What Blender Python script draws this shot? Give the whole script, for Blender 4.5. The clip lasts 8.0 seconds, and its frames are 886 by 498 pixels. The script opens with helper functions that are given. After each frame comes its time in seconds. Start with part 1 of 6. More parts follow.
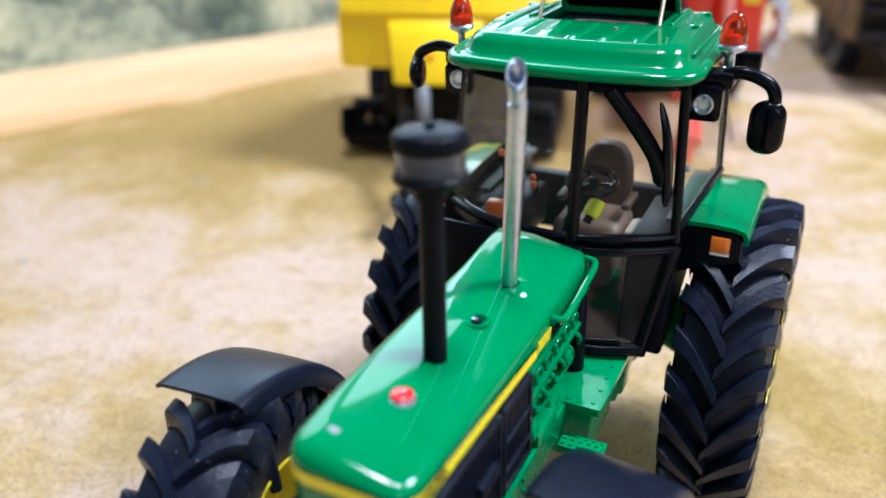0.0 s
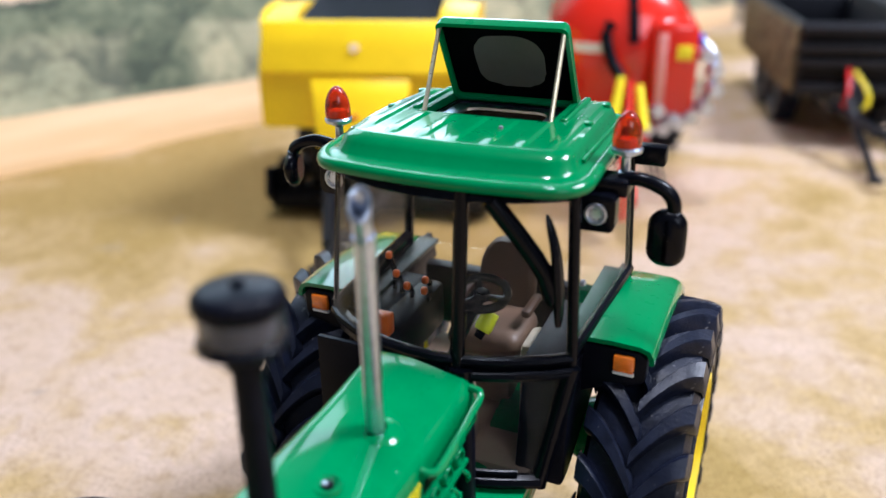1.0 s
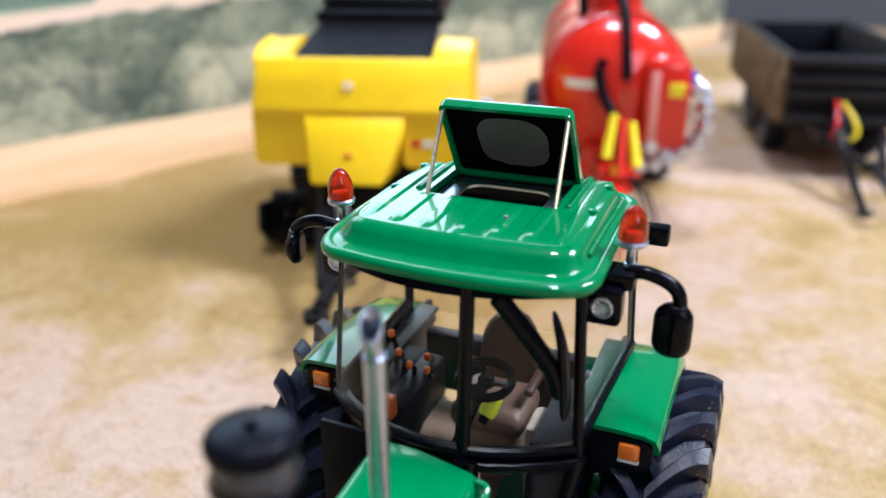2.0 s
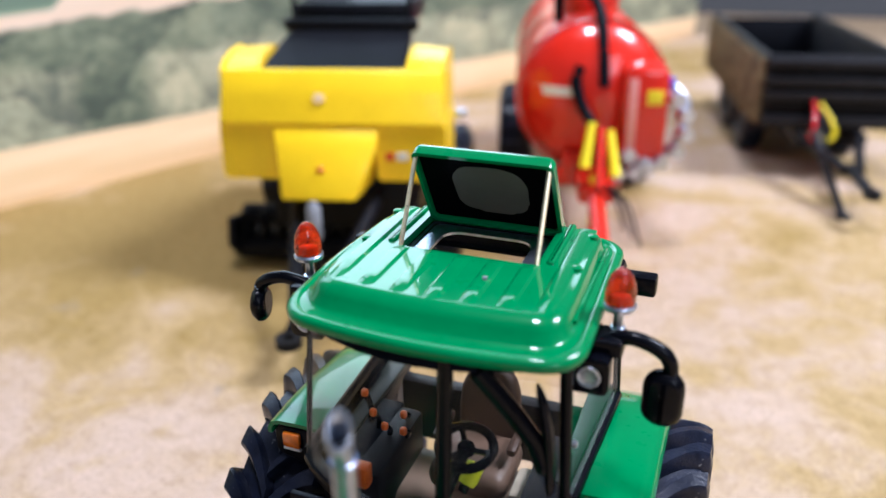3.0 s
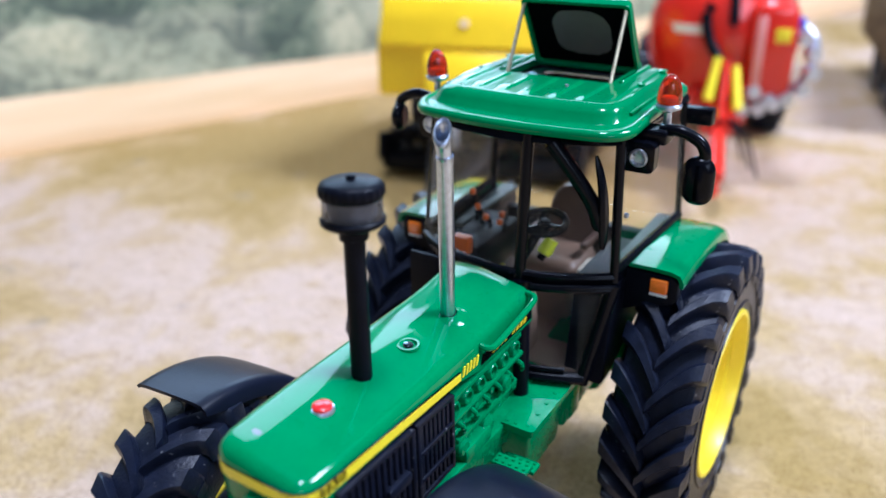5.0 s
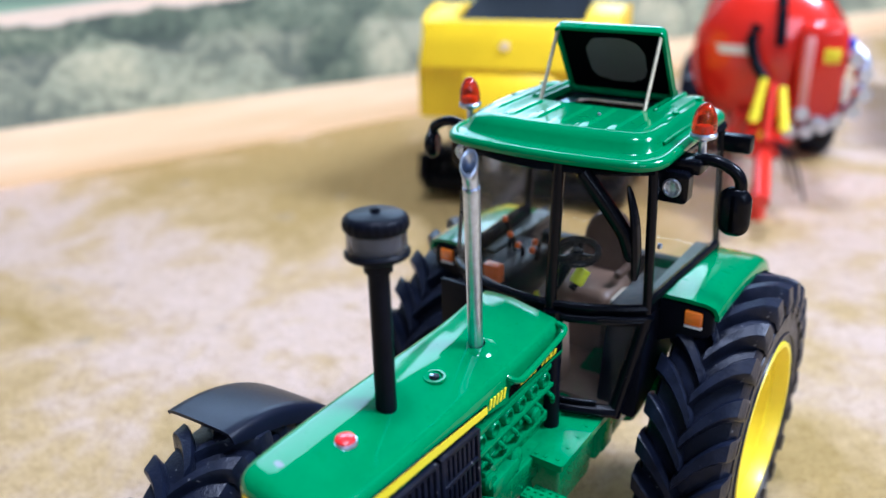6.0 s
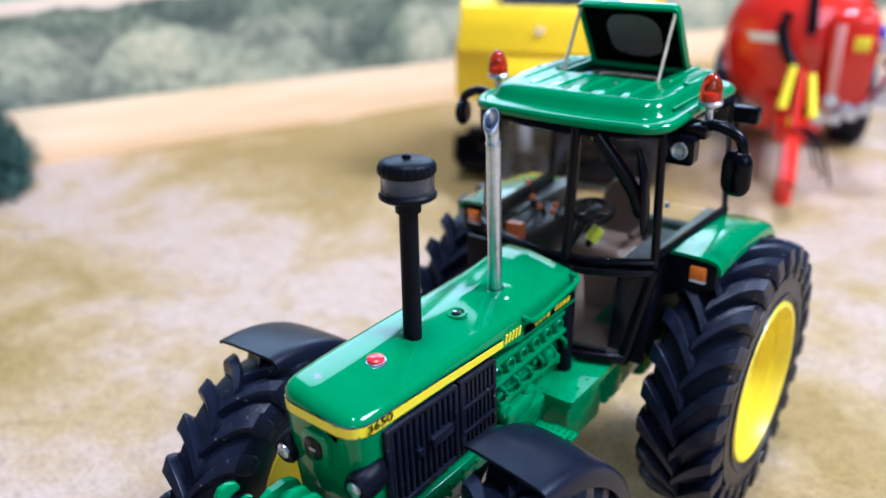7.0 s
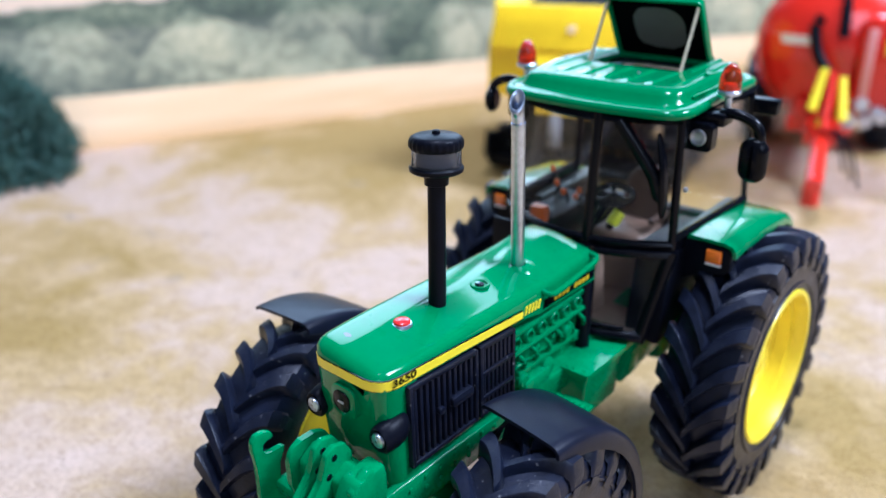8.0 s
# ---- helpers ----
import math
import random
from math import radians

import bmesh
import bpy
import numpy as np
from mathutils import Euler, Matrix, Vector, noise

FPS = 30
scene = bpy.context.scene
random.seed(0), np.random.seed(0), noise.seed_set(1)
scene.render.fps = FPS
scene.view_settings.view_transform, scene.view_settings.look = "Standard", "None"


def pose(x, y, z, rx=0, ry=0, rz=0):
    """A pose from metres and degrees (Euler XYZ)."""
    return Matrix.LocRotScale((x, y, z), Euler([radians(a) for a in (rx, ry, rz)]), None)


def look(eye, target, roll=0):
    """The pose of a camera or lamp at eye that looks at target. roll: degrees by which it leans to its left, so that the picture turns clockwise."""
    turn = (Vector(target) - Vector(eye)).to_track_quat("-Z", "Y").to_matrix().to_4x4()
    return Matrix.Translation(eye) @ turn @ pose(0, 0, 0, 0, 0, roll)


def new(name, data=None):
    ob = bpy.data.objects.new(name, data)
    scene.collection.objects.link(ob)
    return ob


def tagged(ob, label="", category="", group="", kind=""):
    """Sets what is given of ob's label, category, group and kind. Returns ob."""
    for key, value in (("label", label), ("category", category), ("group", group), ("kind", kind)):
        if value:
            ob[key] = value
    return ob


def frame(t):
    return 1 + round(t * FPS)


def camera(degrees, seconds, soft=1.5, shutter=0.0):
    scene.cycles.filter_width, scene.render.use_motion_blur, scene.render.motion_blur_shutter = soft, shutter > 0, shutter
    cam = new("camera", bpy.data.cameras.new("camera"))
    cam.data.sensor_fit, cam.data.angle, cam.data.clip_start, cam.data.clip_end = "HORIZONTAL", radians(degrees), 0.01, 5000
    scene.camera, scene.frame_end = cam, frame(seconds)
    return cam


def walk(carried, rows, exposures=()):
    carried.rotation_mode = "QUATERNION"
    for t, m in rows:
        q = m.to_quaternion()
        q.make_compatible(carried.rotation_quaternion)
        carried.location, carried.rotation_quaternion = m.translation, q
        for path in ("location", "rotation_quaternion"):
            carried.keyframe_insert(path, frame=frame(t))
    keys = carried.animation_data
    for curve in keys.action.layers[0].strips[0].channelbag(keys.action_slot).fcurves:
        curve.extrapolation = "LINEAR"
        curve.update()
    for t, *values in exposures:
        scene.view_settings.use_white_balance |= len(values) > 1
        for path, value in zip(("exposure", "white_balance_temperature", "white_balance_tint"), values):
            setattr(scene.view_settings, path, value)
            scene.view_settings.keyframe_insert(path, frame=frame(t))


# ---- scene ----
cam = camera(58.56, 8.0)
PATH = [
    (0, 0.03724, -0.12729, 0.10845, 64.840, 0.941, 26.692),
    (0.2, 0.03730, -0.11852, 0.11098, 66.198, 0.855, 25.030),
    (0.5, 0.04044, -0.11026, 0.11510, 66.326, 1.163, 24.889),
    (0.7, 0.03967, -0.10899, 0.11404, 67.276, 0.842, 23.868),
    (1, 0.04111, -0.10598, 0.11384, 67.237, 0.726, 23.840),
    (1.2, 0.04275, -0.10648, 0.11291, 67.310, 0.522, 23.469),
    (1.5, 0.04235, -0.10528, 0.11812, 67.618, 0.360, 23.211),
    (1.7, 0.03872, -0.10423, 0.12333, 67.875, 0.353, 23.219),
    (2.8, 0.03550, -0.09563, 0.12474, 67.131, 0.446, 21.562),
    (3, 0.03362, -0.09309, 0.13015, 66.956, 0.554, 21.143),
    (3.2, 0.03147, -0.09076, 0.13444, 66.735, 0.593, 20.658),
    (3.5, 0.03030, -0.08493, 0.13485, 66.287, 0.775, 20.304),
    (3.7, 0.03004, -0.08582, 0.13375, 66.098, 0.609, 20.408),
    (4, 0.03252, -0.08926, 0.13347, 65.759, 0.167, 21.532),
    (4.2, 0.03732, -0.09730, 0.12940, 65.734, -0.447, 22.992),
    (4.5, 0.04781, -0.11925, 0.11783, 65.315, 0.188, 26.939),
    (4.7, 0.05080, -0.11904, 0.11027, 65.578, 0.063, 28.845),
    (5, 0.05840, -0.12804, 0.11614, 66.040, 0.670, 32.340),
    (5.2, 0.05866, -0.12575, 0.12002, 66.669, 0.997, 33.889),
    (6.3, 0.06146, -0.12538, 0.11703, 67.392, 1.478, 36.089),
    (6.5, 0.06359, -0.13087, 0.11822, 67.187, 1.441, 36.888),
    (7, 0.06989, -0.13606, 0.11628, 66.891, 1.272, 38.499),
    (7.5, 0.07539, -0.14113, 0.11726, 66.992, 1.093, 39.878),
    (8, 0.07581, -0.14221, 0.11467, 67.152, 0.613, 41.121),
]
EXPOSURES = [(0.0, 0.36, 5500, 12), (0.5, 0.21, 5750, 16), (3.5, 0.15, 5700, 19), (4.0, 0.15, 5700, 19), (5.0, 0.22, 5140, 17), (8.0, 0.27, 5080, 18)]
walk(cam, [(t, pose(*row)) for t, *row in PATH], EXPOSURES)

# ---- focus: a close lens, sharp on the tractor ----
cam.data.dof.use_dof = True
cam.data.dof.focus_distance = 0.119
cam.data.dof.aperture_fstop = 14.0

# ---- light: a plain room with ceiling panels over the display table ----
world = bpy.data.worlds.new("room_air")
world.use_nodes = True
scene.world = world
world.node_tree.nodes["Background"].inputs["Color"].default_value = (0.75, 0.85, 1.0, 1)
world.node_tree.nodes["Background"].inputs["Strength"].default_value = 0.05


def panel_light(name, eye, target, size_x, size_y, power, colour):
    data = bpy.data.lights.new(name, "AREA")
    data.shape, data.size, data.size_y = "RECTANGLE", size_x, size_y
    data.energy, data.color = power, colour
    lamp = new(name, data)
    lamp.matrix_world = look(eye, target)
    return lamp


panel_light("window_fill_light", (-0.61, 1.155, 0.84), (-0.61, 0.0, 0.80), 0.68, 0.70, 8.6, (0.76, 0.95, 1.0))
panel_light("window_fill_light", (-0.975, 0.72, 0.86), (0.0, 0.72, 0.80), 0.62, 0.74, 7.0, (0.76, 0.95, 1.0))
# added fill with no window behind it, lifting the backdrop and the flank
panel_light("window_fill_light", (0.84, -0.80, 0.62), (-0.05, 0.12, 0.04), 0.75, 0.55, 5.0, (0.90, 0.97, 1.0))
panel_light("ceiling_lamp_light", (0.02, -0.04, 1.38), (0.0, 0.0, 0.0), 0.16, 0.16, 11.5, (0.97, 0.98, 1.0))
panel_light("ceiling_lamp_light", (0.77, 0.44, 1.20), (0.0, 0.1, 0.0), 0.40, 0.40, 27.0, (0.94, 0.985, 1.0))

# ---- materials ----


class Nodes:
    """A small wrapper round a node tree."""

    def __init__(self, name):
        self.mat = bpy.data.materials.new(name)
        self.mat.use_nodes = True
        self.tree = self.mat.node_tree
        self.bsdf = self.tree.nodes["Principled BSDF"]

    def add(self, kind, **values):
        node = self.tree.nodes.new(kind)
        for key, value in values.items():
            if key in node.inputs:
                node.inputs[key].default_value = value
            else:
                setattr(node, key, value)
        return node

    def link(self, a, b):
        self.tree.links.new(a, b)

    def coords(self, kind="Object"):
        return self.add("ShaderNodeTexCoord").outputs[kind]

    def noise(self, vec, scale, detail=4.0, rough=0.6, distort=0.0):
        node = self.add("ShaderNodeTexNoise", Scale=scale, Detail=detail, Roughness=rough, Distortion=distort)
        self.link(vec, node.inputs["Vector"])
        return node.outputs["Fac"]

    def ramp(self, fac, stops):
        node = self.add("ShaderNodeValToRGB")
        items = node.color_ramp.elements
        while len(items) < len(stops):
            items.new(0.5)
        for item, (at, col) in zip(items, stops):
            item.position = at
            item.color = (*col, 1) if len(col) == 3 else col
        self.link(fac, node.inputs["Fac"])
        return node.outputs["Color"]

    def mix(self, fac, a, b, mode="MIX"):
        node = self.add("ShaderNodeMix", data_type="RGBA", blend_type=mode)
        for value, socket in ((fac, node.inputs[0]), (a, node.inputs[6]), (b, node.inputs[7])):
            if isinstance(value, bpy.types.NodeSocket):
                self.link(value, socket)
            else:
                socket.default_value = (*value, 1) if isinstance(value, tuple) else value
        return node.outputs[2]

    def maths(self, op, a, b=0.0, clamp=False):
        node = self.add("ShaderNodeMath", operation=op, use_clamp=clamp)
        for value, socket in ((a, node.inputs[0]), (b, node.inputs[1])):
            if isinstance(value, bpy.types.NodeSocket):
                self.link(value, socket)
            else:
                socket.default_value = value
        return node.outputs[0]

    def bump(self, height, strength, distance):
        node = self.add("ShaderNodeBump", Strength=strength, Distance=distance)
        self.link(height, node.inputs["Height"])
        self.link(node.outputs["Normal"], self.bsdf.inputs["Normal"])

    def set(self, **values):
        for key, value in values.items():
            socket = self.bsdf.inputs[key.replace("_", " ")]
            if isinstance(value, bpy.types.NodeSocket):
                self.link(value, socket)
            else:
                socket.default_value = (*value, 1) if isinstance(value, tuple) else value
        return self


def surface(name, colour, rough=0.4, spec=0.5, metal=0.0, coat=0.0, vary=0.12, scale=300.0, bump=0.02, grain=2500.0, coat_ior=1.5, dust=0.0):
    """Paint, plastic, rubber or metal with mild mottling, gloss changes and fine grain."""
    n = Nodes(name)
    vec = n.coords()
    blot = n.noise(vec, scale, 5.0, 0.65)
    dark = tuple(c * (1 - vary) for c in colour)
    lite = tuple(min(1.0, c * (1 + vary)) for c in colour)
    tone = n.ramp(blot, [(0.3, dark), (0.7, lite)])
    if dust:
        # pale dust specks and a thin uneven film, tinted blue to suggest window sheen
        specks = n.ramp(n.noise(vec, 900.0, 2.0, 0.5), [(0.70, (0, 0, 0)), (0.76, (dust, dust, dust))])
        tone = n.mix(specks, tone, (0.34, 0.33, 0.33))
        sheen_film = n.ramp(n.noise(vec, 120.0, 5.0, 0.7), [(0.48, (0, 0, 0)), (0.72, (dust * 0.07, dust * 0.07, dust * 0.07))])
        tone = n.mix(sheen_film, tone, (0.24, 0.26, 0.34))
    n.set(Base_Color=tone, Metallic=metal, Coat_Weight=coat, Coat_Roughness=0.035)
    n.set(Specular_IOR_Level=spec, Coat_IOR=coat_ior)
    fine = n.noise(vec, grain, 3.0, 0.6)
    r = n.maths("MULTIPLY_ADD", fine, 0.18)
    r.node.inputs[2].default_value = rough - 0.09
    n.set(Roughness=r)
    if bump:
        n.bump(fine, bump, 0.0004)
    return n.mat


GREEN = surface("green_paint", (0.0003, 0.178, 0.052), 0.30, coat=1.0, spec=0.05, vary=0.06, bump=0.006, grain=500.0, coat_ior=1.36)
GREEN_DULL = surface("green_cast_paint", (0.0003, 0.195, 0.060), 0.28, coat=0.55, spec=0.05, vary=0.15, bump=0.06, grain=1500.0, coat_ior=1.36)
YELLOW = surface("yellow_wheel_paint", (0.90, 0.70, 0.001), 0.42, coat=0.12, vary=0.05)
YELLOW_DECAL = surface("yellow_decal", (0.90, 0.73, 0.01), 0.35, vary=0.04)
BLACK = surface("black_gloss_plastic", (0.002, 0.0024, 0.0046), 0.24, vary=0.3, bump=0.03, spec=0.14)
BLACK_MATT = surface("black_matt_plastic", (0.003, 0.0037, 0.0075), 0.40, vary=0.25, bump=0.06, spec=0.09)
FENDER_BLACK = surface("mudguard_plastic", (0.0058, 0.0075, 0.0165), 0.36, vary=0.2, bump=0.05, spec=0.20)
GRILLE_BLACK = surface("grille_plastic", (0.0055, 0.007, 0.015), 0.36, vary=0.3, bump=0.05, spec=0.2, dust=0.4)
RUBBER = surface("tyre_rubber", (0.0058, 0.0080, 0.0185), 0.34, vary=0.5, scale=220.0, bump=0.2, grain=1800.0, spec=0.24, dust=0.4)
SILVER = surface("silver_metal", (0.56, 0.63, 0.76), 0.32, metal=1.0, vary=0.15, scale=700.0, bump=0.05)
STEEL = surface("strut_wire", (0.74, 0.65, 0.44), 0.3, metal=0.85, vary=0.15)
BROWN = surface("brown_seat_plastic", (0.066, 0.034, 0.021), 0.5, vary=0.2, bump=0.1)
CONSOLE_BROWN = surface("dark_console_plastic", (0.013, 0.012, 0.013), 0.45, vary=0.2, bump=0.05, spec=0.2)
CAB_BROWN = surface("brown_cab_moulding", (0.27, 0.19, 0.14), 0.5, vary=0.15, bump=0.05)
LEDGE_REFLECTION = surface("grey_ledge_reflection", (0.016, 0.026, 0.022), 0.45, vary=0.15)
TAN = surface("tan_cab_lining", (0.46, 0.39, 0.30), 0.55, vary=0.15)
ORANGE = surface("orange_plastic", (0.80, 0.15, 0.015), 0.35, coat=0.2, vary=0.08)
LIME = surface("lime_yellow_plastic", (0.72, 0.80, 0.02), 0.35, vary=0.06)
RED = surface("red_plastic", (0.62, 0.015, 0.015), 0.25, coat=0.4, vary=0.08)
RED_PAINT = surface("red_tank_paint", (0.74, 0.022, 0.007), 0.30, spec=0.25, coat=0.8, vary=0.07, scale=90.0)
WHITE = surface("white_print", (0.78, 0.78, 0.76), 0.4, vary=0.04)
BALER_YELLOW = surface("baler_yellow_plastic", (0.93, 0.61, 0.002), 0.36, spec=0.25, coat=0.1, vary=0.06, scale=60.0)
BALER_BLACK = surface("baler_black_plastic", (0.004, 0.0045, 0.007), 0.5, vary=0.35, scale=90.0, spec=0.15)
TRAILER_GREY = surface("weathered_dark_steel", (0.011, 0.011, 0.0135), 0.5, spec=0.25, vary=0.6, scale=70.0, bump=0.1)
TRIM_PINK = surface("reflection_pink_trim", (0.78, 0.30, 0.27), 0.3, coat=0.5, vary=0.1)
BADGE_PINK = surface("faded_badge", (0.85, 0.62, 0.36), 0.4, vary=0.1)
SEAT_TAN = surface("tan_seat_plastic", (0.150, 0.092, 0.062), 0.5, vary=0.15, bump=0.08)
RUST = surface("muddy_rusty_side", (0.16, 0.115, 0.052), 0.7, vary=0.7, scale=120.0, bump=0.15)
HATCH_LINING = surface("hatch_dark_lining", (0.0016, 0.0016, 0.002), 0.3, vary=0.2, spec=0.01)
HATCH_PATCH = surface("grey_brown_lining_patch", (0.075, 0.068, 0.060), 0.5, vary=0.08)
PALE_PLASTIC = surface("pale_grey_plastic", (0.22, 0.23, 0.25), 0.4, vary=0.1)
BLUE_GREY = surface("galvanised_fitting", (0.55, 0.58, 0.68), 0.3, metal=0.7, vary=0.2)


def clear(name, colour, rough=0.02, ior=1.45, weight=1.0):
    n = Nodes(name)
    n.set(Base_Color=colour, Roughness=rough, IOR=ior, Transmission_Weight=weight)
    return n.mat


def smoked_pane():
    """Thin tinted plastic: mostly see-through, with gloss at a slant."""
    n = Nodes("smoked_cab_glazing")
    clear_node = n.add("ShaderNodeBsdfTransparent")
    clear_node.inputs["Color"].default_value = (0.972, 0.955, 0.935, 1)
    gloss = n.add("ShaderNodeBsdfGlossy", Roughness=0.05)
    gloss.inputs["Color"].default_value = (0.82, 0.92, 1.0, 1)
    facing = n.add("ShaderNodeLayerWeight", Blend=0.5)
    slant = n.maths("POWER", facing.outputs["Facing"], 4.0)
    share = n.maths("MULTIPLY_ADD", slant, 0.22)
    share.node.inputs[2].default_value = 0.006
    mixed = n.add("ShaderNodeMixShader")
    n.link(share, mixed.inputs[0])
    n.link(clear_node.outputs[0], mixed.inputs[1])
    n.link(gloss.outputs[0], mixed.inputs[2])
    # a pale blue diffuse haze painted in, standing for reflections on the plastic
    glare = n.add("ShaderNodeBsdfDiffuse")
    glare.inputs["Color"].default_value = (0.72, 0.80, 0.88, 1)
    haze = n.ramp(n.noise(n.coords(), 150.0, 4.0, 0.7), [(0.40, (0.0, 0.0, 0.0)), (0.75, (0.009, 0.009, 0.009))])
    both = n.add("ShaderNodeMixShader")
    n.link(haze, both.inputs[0])
    n.link(mixed.outputs[0], both.inputs[1])
    n.link(glare.outputs[0], both.inputs[2])
    n.link(both.outputs[0], n.tree.nodes["Material Output"].inputs["Surface"])
    return n.mat


PANE = smoked_pane()
LENS = clear("lamp_lens", (0.95, 0.97, 1.0), 0.05)
AMBER = clear("amber_beacon_lens", (0.70, 0.055, 0.006), 0.05, 1.45, 0.8)
ORANGE_LENS = surface("orange_lamp_lens", (0.85, 0.19, 0.01), 0.22, coat=0.5, vary=0.15, scale=900.0)
CLEAR_BOWL = clear("clear_precleaner_bowl", (0.46, 0.49, 0.56), 0.08, 1.4, 0.97)


def mat_of_field():
    """Flocked display mat: pinkish sand with ochre straw patches, coarse grains and dark flecks."""
    n = Nodes("sandy_field_mat")
    vec = n.coords()
    big = n.noise(vec, 8.0, 4.0, 0.55, 0.6)
    mid = n.noise(vec, 30.0, 5.0, 0.65, 0.4)
    fine = n.noise(vec, 820.0, 5.0, 0.75)
    speck = n.noise(vec, 2000.0, 3.0, 0.7)
    pink, ochre, straw = (0.55, 0.402, 0.278), (0.38, 0.258, 0.090), (0.50, 0.352, 0.172)
    # one wide ellipse beside the baler turns towards ochre, with a ragged edge
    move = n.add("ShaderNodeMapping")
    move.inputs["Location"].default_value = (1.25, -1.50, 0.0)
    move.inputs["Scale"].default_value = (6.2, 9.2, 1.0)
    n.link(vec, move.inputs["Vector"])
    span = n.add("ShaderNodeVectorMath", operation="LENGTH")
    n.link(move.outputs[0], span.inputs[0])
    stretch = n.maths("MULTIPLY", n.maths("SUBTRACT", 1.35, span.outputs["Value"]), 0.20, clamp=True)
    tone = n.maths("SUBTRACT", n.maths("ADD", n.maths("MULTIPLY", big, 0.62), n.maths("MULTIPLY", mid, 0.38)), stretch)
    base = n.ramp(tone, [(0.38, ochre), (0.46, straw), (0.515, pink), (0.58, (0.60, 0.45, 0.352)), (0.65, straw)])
    grain = n.ramp(fine, [(0.28, (0.46, 0.41, 0.33)), (0.5, (1.0, 1.0, 1.0)), (0.75, (1.15, 1.13, 1.10))])
    base = n.mix(0.75, base, grain, "MULTIPLY")
    mottle = n.ramp(n.noise(vec, 210.0, 4.0, 0.65, 0.0), [(0.34, (0.74, 0.69, 0.56)), (0.5, (0.98, 0.97, 0.95)), (0.66, (1.14, 1.12, 1.10))])
    base = n.mix(0.45, base, mottle, "MULTIPLY")
    dots = n.ramp(speck, [(0.30, (0.40, 0.33, 0.24)), (0.40, (1, 1, 1))])
    base = n.mix(0.7, base, dots, "MULTIPLY")
    smudge = n.noise(vec, 46.0, 3.0, 0.5, 0.6)
    base = n.mix(n.ramp(smudge, [(0.68, (0, 0, 0)), (0.78, (0.6, 0.6, 0.6))]), base, (0.27, 0.25, 0.23))
    # a few dark scuffs
    ragged = n.maths("MULTIPLY", n.noise(vec, 130.0, 3.0, 0.7), 0.008)
    for x, y, size in ((-0.159, -0.0165, 0.0078), (-0.186, 0.014, 0.0072), (-0.235, -0.023, 0.0066)):
        off = n.add("ShaderNodeVectorMath", operation="DISTANCE")
        off.inputs[1].default_value = (x, y, 0.0)
        n.link(vec, off.inputs[0])
        inside = n.maths("MULTIPLY", n.maths("SUBTRACT", size, n.maths("ADD", off.outputs["Value"], ragged)), 160.0, clamp=True)
        base = n.mix(n.maths("MULTIPLY", inside, 0.75), base, (0.22, 0.205, 0.20))
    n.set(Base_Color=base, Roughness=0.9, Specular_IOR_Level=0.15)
    high = n.maths("ADD", n.maths("MULTIPLY", fine, 0.8), n.maths("MULTIPLY", mid, 1.2))
    n.bump(high, 0.8, 0.0014)
    return n.mat


